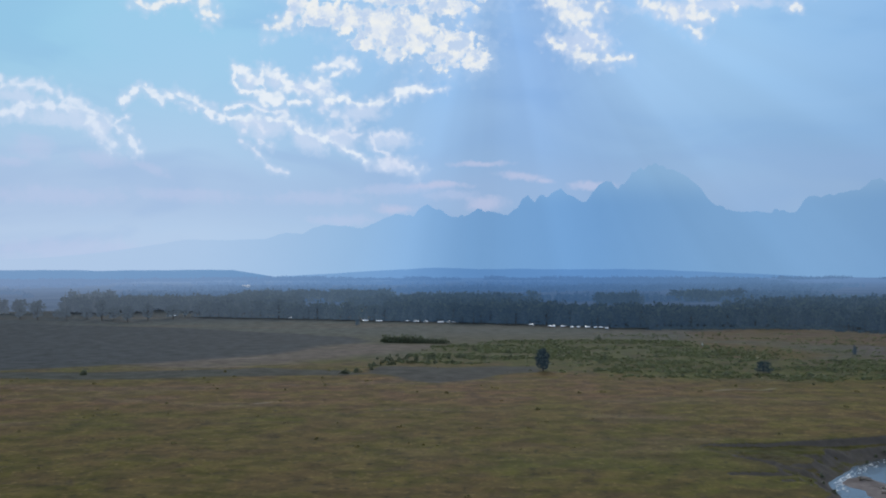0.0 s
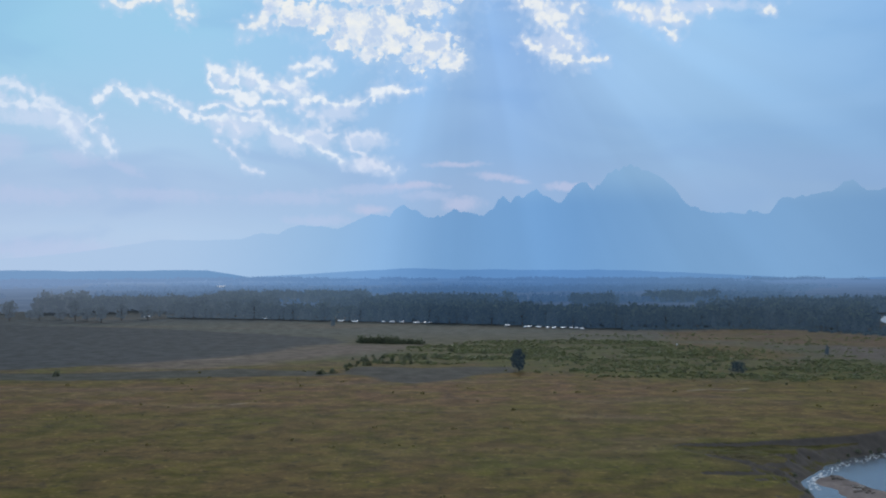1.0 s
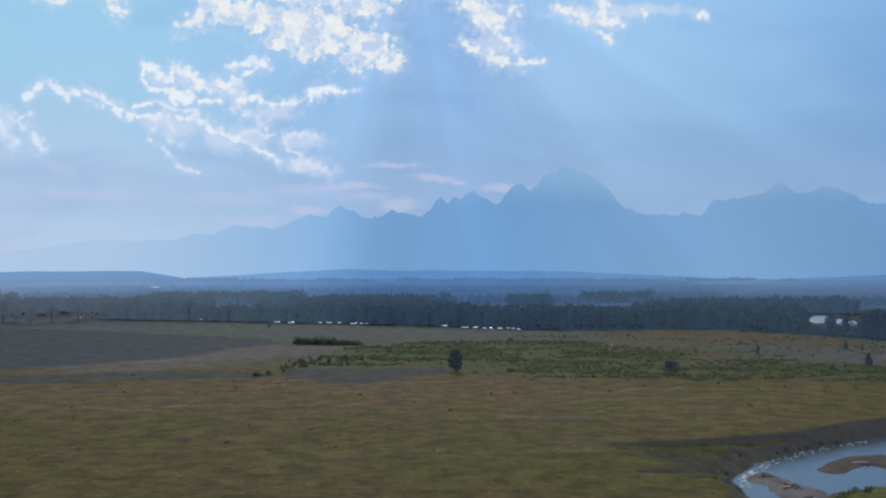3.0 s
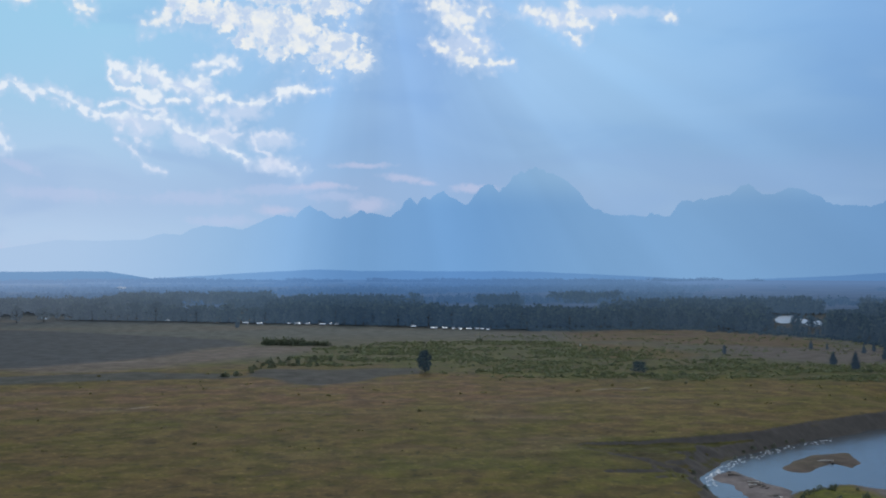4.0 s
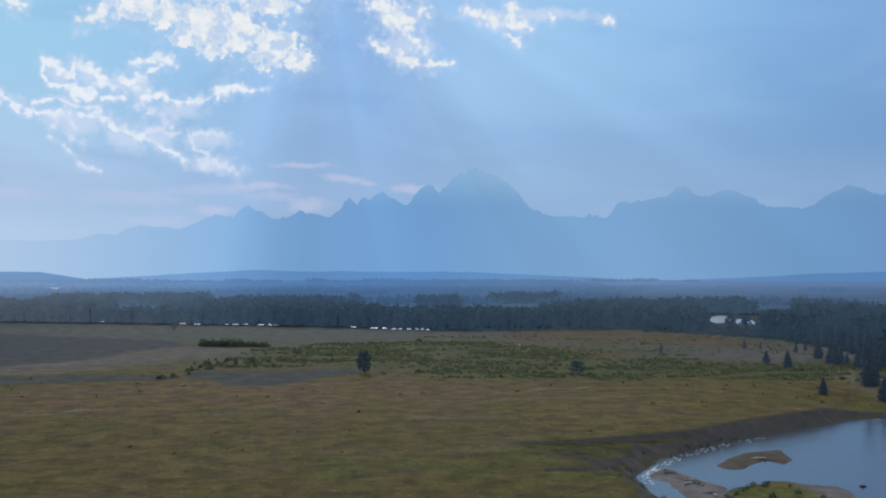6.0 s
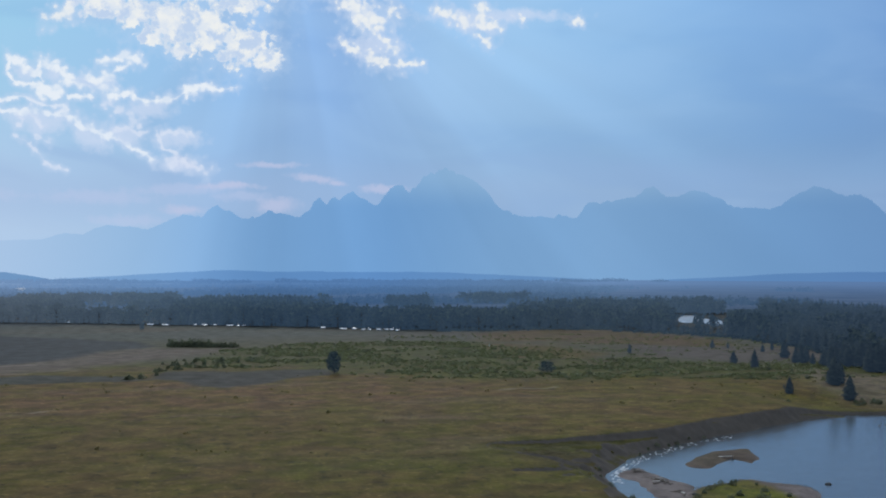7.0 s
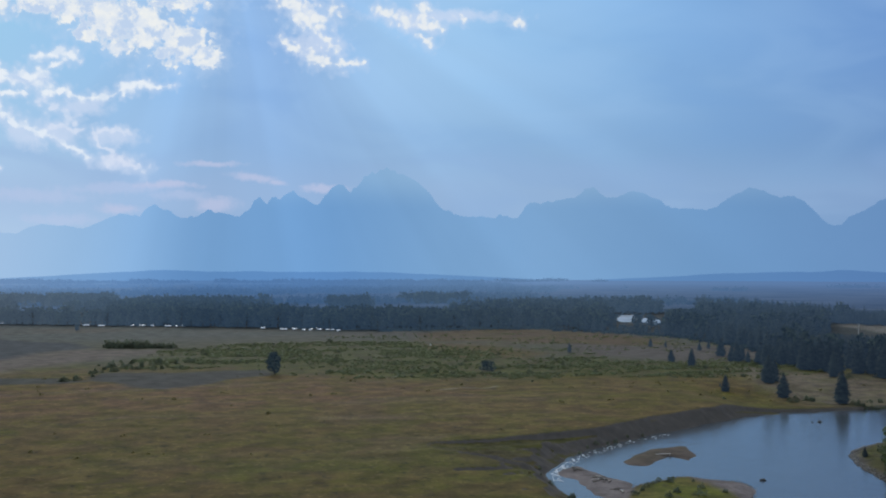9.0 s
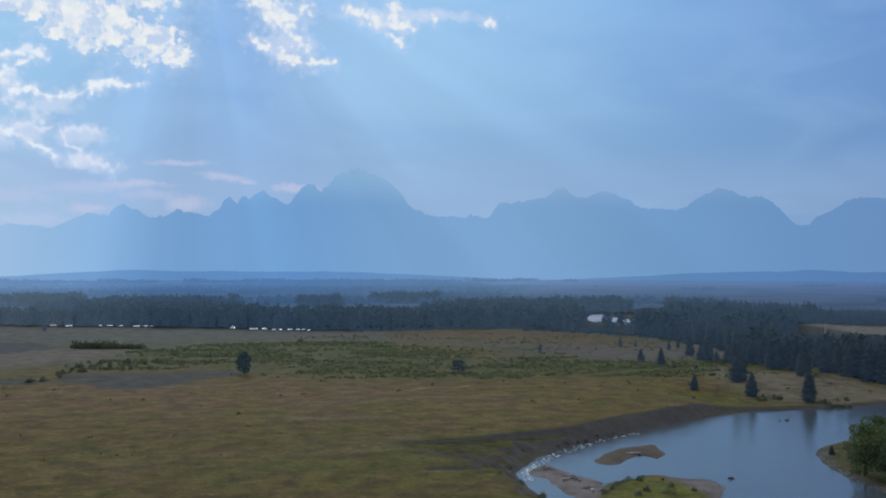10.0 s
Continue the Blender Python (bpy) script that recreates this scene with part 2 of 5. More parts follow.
layer = veil(base, FAINT, lin(190, 201, 232), 0.4)
layer = veil(layer, PINK, lin(194, 200, 228), 0.62, 1.3)
layer = veil(layer, SOFT, lin(206, 219, 242), 0.66)
layer = rims(layer, RAG_RIMS, lin(218, 230, 246), 0.95, 0.35)
layer = rims(layer, LOW_RIMS, lin(219, 228, 245), 0.7, 0.1)
layer = rims(layer, LONG_RIM, lin(225, 235, 247), 1.0, 0.1)
layer = rims(layer, RING_RIMS, lin(230, 238, 247), 1.0, 0.3)
layer = towers(layer, TOWERS)
layer = rims(layer, HIGH_RIMS, lin(235, 239, 241), 0.9, 0.1)
# An unseen bright cloud layer is added overhead to make the ground light more neutral; the drawn clouds fill only the
# quarter before the sun.
fill_deck = g.noise(place, 0.06, 5.0, 0.55)
overhead = g.mix(g.fit(fill_deck, 0.35, 0.65), lin(168, 188, 215), lin(218, 224, 231))
over = g.fit(el, 15.5, 24.0)


def backed(colour):
    b = g.node("ShaderNodeBackground")
    g.put(b.inputs[0], colour)
    return b.outputs[0]


zone = g.math("MULTIPLY", g.math("LESS_THAN", g.math("ABSOLUTE", g.math("ADD", az, 2.0)), 24.0), g.math("LESS_THAN", g.math("ABSOLUTE", g.math("SUBTRACT", el, 8.5)), 9.0))
both = g.node("ShaderNodeMixShader")
g.put(both.inputs[0], zone)
g.put(both.inputs[1], backed(g.mix(over, base, overhead)))
g.put(both.inputs[2], backed(g.mix(over, layer, overhead)))
g.put(g.node("ShaderNodeOutputWorld").inputs[0], both.outputs[0])

sun = new("sun", bpy.data.lights.new("sun", "SUN"))
sun.data.energy, sun.data.angle, sun.data.color = 0.9, radians(26), (1.0, 0.94, 0.85)
sun.matrix_world = look((900 * math.sin(radians(SUN_AZ)), 900 * math.cos(radians(SUN_AZ)), 50 + 900 * math.tan(radians(SUN_EL + 6))), (0, 0, 50))


# ---- materials ----
def material(name):
    m = bpy.data.materials.new(name)
    m.use_nodes = True
    return m, Graph(m.node_tree)


def surface(g, colour, rough=0.8, height=None, bump=0.3, dist=0.1, **extra):
    b = g.node("ShaderNodeBsdfPrincipled")
    g.put(b.inputs["Base Color"], colour)
    g.put(b.inputs["Roughness"], rough)
    for key, value in extra.items():
        g.put(b.inputs[key.replace("_", " ")], value)
    if height is not None:
        n = g.node("ShaderNodeBump")
        n.inputs["Strength"].default_value, n.inputs["Distance"].default_value = bump, dist
        g.put(n.inputs["Height"], height)
        g.put(b.inputs["Normal"], n.outputs[0])
    g.tree.links.new(b.outputs[0], g.node("ShaderNodeOutputMaterial").inputs[0])
    return b


def simple(name, colour, rough=0.7, grain=2.0, amount=0.35, **extra):
    """A plain painted or raw surface with grain and stains."""
    m, g = material(name)
    p = g.node("ShaderNodeTexCoord").outputs["Object"]
    v = g.math("ADD", g.math("MULTIPLY", g.noise(p, grain, 5.0), 0.6), g.math("MULTIPLY", g.noise(p, grain * 0.15, 2.0), 0.4))
    k = g.fit(v, 0.3, 0.7, 1.0 - amount, 1.0 + amount)
    surface(g, g.mix(1.0, colour, g.join(k, k, k), "MULTIPLY"), rough, v, 0.2, 0.02, **extra)
    return m


def foliage(name, dark, light, per="object", gloss=0.55, clear=0.25):
    """Leaves: colour varies from tree to tree and from clump to clump."""
    m, g = material(name)
    r = g.node("ShaderNodeObjectInfo").outputs["Random"] if per == "object" else g.node("ShaderNodeNewGeometry").outputs["Random Per Island"]
    p = g.node("ShaderNodeNewGeometry").outputs["Position"]
    v = g.math("ADD", g.math("MULTIPLY", r, 0.45), g.math("MULTIPLY", g.noise(p, 0.35, 4.0), 0.75))
    c = g.mix(g.fit(v, 0.25, 0.85, smooth=False), dark, light)
    b = g.node("ShaderNodeBsdfPrincipled")
    g.put(b.inputs["Base Color"], c)
    b.inputs["Roughness"].default_value = gloss
    b.inputs["Specular IOR Level"].default_value = 0.15
    # Bluish sheen stands in for a little haze on the leaves.
    b.inputs["Sheen Weight"].default_value, b.inputs["Sheen Roughness"].default_value = 0.1, 0.6
    b.inputs["Sheen Tint"].default_value = (0.7, 0.82, 1.0, 1)
    t = g.node("ShaderNodeBsdfTranslucent")
    g.put(t.inputs[0], c)
    s = g.node("ShaderNodeMixShader")
    s.inputs[0].default_value = clear
    g.tree.links.new(b.outputs[0], s.inputs[1])
    g.tree.links.new(t.outputs[0], s.inputs[2])
    g.tree.links.new(s.outputs[0], g.node("ShaderNodeOutputMaterial").inputs[0])
    return m


def haze_material(name, colour, near, far, tint=(1, 1, 1, 1), grain=0.004, pale=None, turn=(-15.0, 1.0), lift=False, reach=4500.0, leafy=False):
    """A surface's own colour mixed with emission painted as haze, on far backdrop, woods and single trees alike. near,
    far: the haze's share at 350 m and at its reach.
    """
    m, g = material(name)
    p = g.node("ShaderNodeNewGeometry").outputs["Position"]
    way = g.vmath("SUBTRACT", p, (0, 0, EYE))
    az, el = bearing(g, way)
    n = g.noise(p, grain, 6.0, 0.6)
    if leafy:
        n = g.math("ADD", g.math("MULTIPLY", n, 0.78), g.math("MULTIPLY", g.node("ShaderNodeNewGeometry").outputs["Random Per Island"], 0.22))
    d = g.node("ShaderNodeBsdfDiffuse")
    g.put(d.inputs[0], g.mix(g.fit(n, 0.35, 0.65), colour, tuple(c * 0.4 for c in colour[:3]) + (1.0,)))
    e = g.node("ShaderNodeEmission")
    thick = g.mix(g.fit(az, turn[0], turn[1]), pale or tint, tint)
    # High crests are brightened so that they merge into the sky.
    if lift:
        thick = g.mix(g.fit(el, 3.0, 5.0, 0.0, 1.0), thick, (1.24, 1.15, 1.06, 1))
    # The sky's haze colour and light shafts are painted into the emission.
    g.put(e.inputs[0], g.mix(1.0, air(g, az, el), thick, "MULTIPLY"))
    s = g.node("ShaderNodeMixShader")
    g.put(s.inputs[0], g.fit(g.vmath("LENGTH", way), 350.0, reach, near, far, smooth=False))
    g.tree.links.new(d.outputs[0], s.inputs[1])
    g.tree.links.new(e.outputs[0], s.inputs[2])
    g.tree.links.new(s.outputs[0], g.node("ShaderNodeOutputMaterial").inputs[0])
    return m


def ground_material():
    m, g = material("grassland")
    geo = g.node("ShaderNodeNewGeometry")
    p = geo.outputs["Position"]
    painted = g.node("ShaderNodeAttribute")
    painted.attribute_name = "cover"
    cover = painted.outputs["Color"]
    flat = g.vmath("MULTIPLY", p, (1, 1, 0))
    broad = g.noise(flat, 0.04, 6.0, 0.62, 0.2)
    mid = g.noise(flat, 0.11, 6.0, 0.62, 0.2)
    fine = g.noise(flat, 0.9, 5.0, 0.7)
    straw = g.noise(flat, 0.075, 4.0, 0.6, 1.2)
    warm = g.mix(g.fit(broad, 0.42, 0.58), (0.92, 1.0, 0.46, 1), (1.1, 0.96, 0.82, 1))
    warm = g.mix(g.fit(straw, 0.52, 0.64), warm, (1.18, 1.14, 0.78, 1))
    warm = g.mix(g.fit(straw, 0.44, 0.33), warm, (0.82, 0.76, 0.74, 1))
    # Short bleached tussocks and dark sage spots.
    pale = g.fit(g.noise(flat, 0.42, 3.0, 0.6, 0.3), 0.58, 0.66)
    dark = g.fit(g.noise(g.vmath("ADD", flat, (310, 90, 0)), 0.3, 3.0, 0.6, 0.3), 0.58, 0.66)
    warm = g.mix(g.math("MULTIPLY", pale, 0.8), warm, (1.75, 1.62, 1.4, 1))
    warm = g.mix(g.math("MULTIPLY", dark, 0.8), warm, (0.48, 0.52, 0.56, 1))
    # Sage, bare gravel and the haze-tinted far ground keep their cover colour.
    warm = g.mix(painted.outputs["Alpha"], (1, 1, 1, 1), warm)
    c = g.mix(1.0, cover, warm, "MULTIPLY")
    c = g.mix(1.0, c, (0.765, 0.775, 0.76, 1), "MULTIPLY")
    v = g.fit(mid, 0.34, 0.66, 0.7, 1.26)
    c = g.mix(1.0, c, g.join(v, v, v), "MULTIPLY")
    f = g.fit(fine, 0.3, 0.7, 0.82, 1.18)
    c = g.mix(1.0, c, g.join(f, f, f), "MULTIPLY")
    # Bare dark earth where the bank is steep.
    up = g.split(geo.outputs["True Normal"])[2]
    crumble = g.noise(p, 0.8, 6.0, 0.65)
    steep = g.fit(g.math("ADD", up, g.math("MULTIPLY", g.math("SUBTRACT", crumble, 0.5), 0.2)), 0.96, 0.89)
    earth = g.mix(g.noise(p, 0.35, 5.0), (0.05, 0.046, 0.042, 1), (0.12, 0.104, 0.088, 1))
    c = g.mix(steep, c, earth)
    surface(g, c, 0.95, g.math("ADD", fine, g.math("MULTIPLY", mid, 2.0)), 0.3, 0.3, Specular_IOR_Level=0.1)
    return m


def water_material():
    m, g = material("river_water")
    p = g.node("ShaderNodeNewGeometry").outputs["Position"]
    r = g.math("ADD", g.noise(p, 0.9, 4.0, 0.6), g.math("MULTIPLY", g.noise(p, 0.12, 3.0), 2.0))
    colour = g.mix(g.noise(p, 0.03, 4.0), (0.06, 0.075, 0.09, 1), (0.085, 0.1, 0.115, 1))
    surface(g, colour, 0.1, r, 0.22, 0.3, IOR=1.33)
    return m


GRASS = ground_material()
WATER = water_material()
BUSH = foliage("bush_leaf", (0.095, 0.115, 0.075, 1), (0.155, 0.175, 0.105, 1), clear=0.48)
ISLAND_LEAF = foliage("island_leaf", (0.06, 0.085, 0.034, 1), (0.12, 0.155, 0.055, 1), clear=0.35)
WILLOW = foliage("willow_leaf", (0.1, 0.12, 0.062, 1), (0.18, 0.2, 0.095, 1), clear=0.45)
SAGE = foliage("sage_leaf", (0.13, 0.115, 0.05, 1), (0.2, 0.17, 0.075, 1), "island", 0.8, 0.45)
BARK = simple("bark", (0.07, 0.055, 0.042, 1), 0.9, 6.0)
DRIFT = simple("driftwood", (0.14, 0.12, 0.10, 1), 0.9, 4.0)
BLEACHED = simple("bleached_wood", (0.55, 0.52, 0.48, 1), 0.8, 4.0, 0.2)
ROCK = simple("river_rock", (0.045, 0.046, 0.048, 1), 0.85, 1.5)
WHITE = simple("white_paint", (0.8, 0.8, 0.8, 1), 0.35, 1.0, 0.06)
POLISHED = simple("polished_aluminium", (0.9, 0.9, 0.9, 1), 0.16, 1.0, 0.05, Metallic=1.0)
DARKGLASS = simple("dark_glass", (0.02, 0.025, 0.03, 1), 0.1, 1.0, 0.1)
RUBBER = simple("tyre_rubber", (0.02, 0.02, 0.02, 1), 0.9, 5.0, 0.2)
FOAM = simple("river_foam", (0.75, 0.78, 0.8, 1), 0.6, 1.0, 0.15)
PALE_STONE = simple("pale_cobble", (0.15, 0.14, 0.125, 1), 0.9, 0.8, 0.3)
METAL_ROOF = simple("metal_roof", (0.75, 0.76, 0.78, 1), 0.3, 0.6, 0.08)
# Pale base colour stands in for sky glint on the far water.
GLINT_WATER = simple("painted_glint_water", (0.4, 0.44, 0.48, 1), 0.25, 0.05, 0.3)
# Haze is painted into all of these; the last two serve nearer trees.
MOUNTAIN = haze_material("hazy_rock", (0.12, 0.13, 0.15, 1), 0.93, 0.93, (0.905, 0.955, 0.982, 1), pale=(1.05, 1.03, 1.02, 1), turn=(-11.0, 10.0), lift=True)
FOOTHILL = haze_material("hazy_foothill", (0.05, 0.06, 0.06, 1), 0.7, 0.7, (0.56, 0.74, 0.92, 1))
BENCH = haze_material("hazy_bench", (0.05, 0.06, 0.06, 1), 0.84, 0.84, (0.68, 0.79, 0.92, 1))
FARPLAIN = haze_material("hazy_plain", (0.085, 0.092, 0.098, 1), 0.03, 0.8, (0.7, 0.7, 0.78, 1), 0.008, (0.6, 0.67, 0.79, 1), (2.0, 26.0), reach=3300.0)
FARWOODS = haze_material("hazy_woods", (0.075, 0.09, 0.06, 1), 0.0, 0.72, (0.64, 0.67, 0.75, 1), 0.022, (0.56, 0.65, 0.8, 1), (-4.0, 22.0), reach=2600.0, leafy=True)
EDGEWOODS = haze_material("hazy_wood_edge", (0.07, 0.082, 0.05, 1), 0.015, 0.62, (0.74, 0.73, 0.75, 1), 0.05, reach=3000.0, leafy=True)
DARKWOODS = haze_material("hazy_spruce", (0.058, 0.066, 0.052, 1), 0.03, 0.7, (0.76, 0.72, 0.7, 1), 0.05, reach=3000.0, leafy=True)


# ---- geometry helpers ----
def mesh_from(name, verts, faces, mat):
    """A mesh from arrays of places and of faces that all have as many corners."""
    verts, faces = np.asarray(verts, np.float32), np.asarray(faces, np.int32)
    me = bpy.data.meshes.new(name)
    n, k = faces.shape
    me.vertices.add(len(verts))
    me.vertices.foreach_set("co", verts.ravel())
    me.loops.add(n * k)
    me.loops.foreach_set("vertex_index", faces.ravel())
    me.polygons.add(n)
    me.polygons.foreach_set("loop_start", np.arange(0, n * k, k, dtype=np.int32))
    me.materials.append(mat)
    me.update(calc_edges=True)
    me.validate()
    return me


def smooth(me):
    me.polygons.foreach_set("use_smooth", np.ones(len(me.polygons), bool))
    return me


def part(name, me, parent, label=""):
    ob = new(name, me)
    ob.parent = parent
    return tagged(ob, label) if label else ob


def hashed(ix, iy, seed):
    h = (ix * 374761393 + iy * 668265263 + seed * 974634777) & 0xFFFFFFFF
    h = ((h ^ (h >> 13)) * 1274126177) & 0xFFFFFFFF
    return ((h ^ (h >> 16)) & 0xFFFF) / 65535.0


def value_noise(x, y, seed=0):
    ix, iy = np.floor(x).astype(np.int64), np.floor(y).astype(np.int64)
    fx, fy = x - ix, y - iy
    fx, fy = fx * fx * (3 - 2 * fx), fy * fy * (3 - 2 * fy)
    a, b = hashed(ix, iy, seed), hashed(ix + 1, iy, seed)
    c, d = hashed(ix, iy + 1, seed), hashed(ix + 1, iy + 1, seed)
    return (a * (1 - fx) + b * fx) * (1 - fy) + (c * (1 - fx) + d * fx) * fy


def fbm(x, y, octaves=4, seed=0):
    total, amp, norm = np.zeros(np.broadcast(x, y).shape), 1.0, 0.0
    for i in range(octaves):
        total = total + amp * value_noise(x * 2 ** i + 17.3 * i, y * 2 ** i - 9.1 * i, seed + i)
        norm += amp
        amp *= 0.5
    return total / norm - 0.5


def step(a, b, v):
    t = np.clip((v - a) / (b - a), 0, 1)
    return t * t * (3 - 2 * t)


def rounded(points, n=5):
    """A closed outline, rounded between its corners."""
    p = np.array(points, float)
    out = []
    for i in range(len(p)):
        p0, p1, p2, p3 = p[i - 1], p[i], p[(i + 1) % len(p)], p[(i + 2) % len(p)]
        for s in np.arange(n) / n:
            out.append(0.5 * (2 * p1 + (p2 - p0) * s + (2 * p0 - 5 * p1 + 4 * p2 - p3) * s ** 2 + (3 * p1 - p0 - 3 * p2 + p3) * s ** 3))
    return np.array(out)


def outline_distance(x, y, poly):
    """Signed distance to an outline: negative inside."""
    x, y = np.asarray(x, float), np.asarray(y, float)
    best, inside = np.full(x.shape, 1e18), np.zeros(x.shape, bool)
    for (ax, ay), (bx, by) in zip(poly, np.roll(poly, -1, 0)):
        dx, dy = bx - ax, by - ay
        s = np.clip(((x - ax) * dx + (y - ay) * dy) / (dx * dx + dy * dy + 1e-9), 0, 1)
        best = np.minimum(best, (x - ax - s * dx) ** 2 + (y - ay - s * dy) ** 2)
        if abs(dy) > 1e-9:
            inside ^= ((ay > y) != (by > y)) & (x < dx * (y - ay) / dy + ax)
    return np.sqrt(best) * np.where(inside, -1, 1)


# ---- plan of the ground ----
WATER_Z = -4.5
RIVER = rounded([(92, 224), (92, 245), (96, 264), (103, 275), (111, 286), (124, 299), (140, 311), (161, 324), (182, 337), (199, 347), (213, 351), (237, 351),
                 (263, 352), (300, 357), (360, 352), (440, 320), (420, 200), (300, 140), (180, 120), (110, 150), (90, 195)])
LOWER = rounded([(70, 294), (83, 298), (97, 300), (113, 305), (128, 309), (143, 316), (163, 329), (185, 342), (202, 354), (216, 358), (240, 357),
                 (265, 358), (300, 364), (380, 362), (480, 330), (450, 150), (300, 90), (120, 100), (82, 170), (84, 222), (82, 262), (74, 280)])
BAR_NEAR = rounded([(99, 264), (104, 272), (109, 273), (110, 261), (113, 249), (108, 239), (100, 226), (98, 240), (100, 254)])
BAR_MID = rounded([(122, 274), (128, 284), (140, 294), (151, 297), (150, 286), (143, 273), (140, 280), (131, 272), (126, 270)])
ISLAND = rounded([(102, 230), (110, 244), (119, 249), (129, 254), (134, 249), (140, 244), (139, 235), (131, 222), (118, 200), (104, 205)])
ISLAND_EAST = rounded([(213, 286), (196, 275), (188, 263), (181, 247), (176, 229), (175, 210), (190, 190), (260, 200), (310, 250), (290, 295), (245, 300)])
POND = rounded([(435, 991), (467, 1049), (476, 1033), (458, 985), (458, 948), (428, 880), (410, 865), (429, 933), (408, 906), (408, 927)], 4)
POND_FAR = rounded([(615, 1249), (686, 1318), (650, 1230), (573, 1164)])
SAGE_BIG = [(-456, 919), (-382, 916), (-296, 880), (-202, 838), (-108, 767), (-64, 736), (-49, 688), (-79, 660), (-97, 601), (-132, 559), (-166, 535), (-212, 510), (-300, 490)]
SAGE_STRIP = [(-255, 487), (-206, 494), (-140, 495), (-90, 508), (-49, 501), (-37, 488), (-92, 477), (-132, 464), (-194, 467), (-241, 461)]
SAGE_MID = [(-34, 491), (-29, 518), (-10, 526), (18, 522), (48, 516), (47, 492), (22, 480), (11, 466), (-1, 448), (-11, 459), (-21, 478)]
PINK = [(-150, 528), (-142, 587), (-111, 572), (-89, 633), (-51, 668), (-8, 658), (-28, 624), (-57, 586), (-81, 536), (-119, 516)]
GREEN = [(-13, 551), (5, 644), (42, 685), (97, 684), (144, 683), (170, 619), (179, 547), (181, 490), (154, 457), (116, 471), (77, 491), (53, 505), (33, 543)]
GREEN_EAST = [(172, 504), (216, 563), (246, 517), (284, 507), (330, 490), (320, 460), (286, 455), (230, 453), (192, 464)]
RUST = [(186, 782), (262, 823), (310, 749), (324, 680), (312, 638), (255, 664), (225, 695), (174, 697)]
RUST_SOUTH = [(166, 666), (192, 649), (211, 597), (186, 563), (157, 578)]
MAUVE = [(255, 653), (296, 621), (343, 599), (324, 533), (271, 532), (244, 571)]
GOLD = [(136, 413), (166, 426), (197, 437), (231, 437), (225, 388), (192, 356), (151, 339), (116, 327), (88, 322), (88, 371)]
MAUVE_EAST = [(276, 482), (287, 457), (302, 439), (334, 419), (335, 408), (282, 344), (253, 360), (245, 382), (249, 414)]
PALE_EAST = [(588, 847), (592, 816), (634, 795), (637, 776), (541, 659), (526, 691), (553, 762), (555, 788)]


TRACK_WEST = [(-102, 375), (-75, 379), (-59, 388), (-45, 398), (-31, 401), (-14, 410)]
TRACK_FAR = [(-127, 553), (-115, 566), (-96, 576), (-80, 572)]
WASH = [(88, 417), (109, 424), (117, 428), (127, 424), (141, 434)]
TRACK_EAST = [(160, 654), (155, 620), (153, 588), (164, 567)]
# Dark line painted for the shadow of a low terrace edge; no step modelled.
SCARP_SHADE = [(-227, 458), (-194, 467), (-158, 469), (-125, 466), (-97, 475), (-68, 484)]


GULLIES = [[(78.6, 283.7), (82.6, 279.2), (88.0, 266.0), (90.5, 255.9)], [(69.7, 254.5), (75.4, 254.7), (82.0, 254.7)], [(83.5, 266.5), (88.2, 262.2), (89.9, 252.6)]]

# Front edge of the wood: azimuth, distance.
FRONT = np.array([(-30, 1130), (-22.6, 1076), (-13.3, 1047), (-4.4, 945), (3.5, 880), (9.2, 832), (13.5, 850), (19.5, 866), (24, 820), (27.5, 765), (30.4, 680), (32, 600), (33.6, 580), (35.2, 590), (36.6, 545), (38.5, 525), (48, 470)])


def line_distance(x, y, line):
    best = np.full(np.shape(x), 1e18)
    for (ax, ay), (bx, by) in zip(line[:-1], line[1:]):
        dx, dy = bx - ax, by - ay
        s = np.clip(((x - ax) * dx + (y - ay) * dy) / (dx * dx + dy * dy), 0, 1)
        best = np.minimum(best, (x - ax - s * dx) ** 2 + (y - ay - s * dy) ** 2)
    return np.sqrt(best)


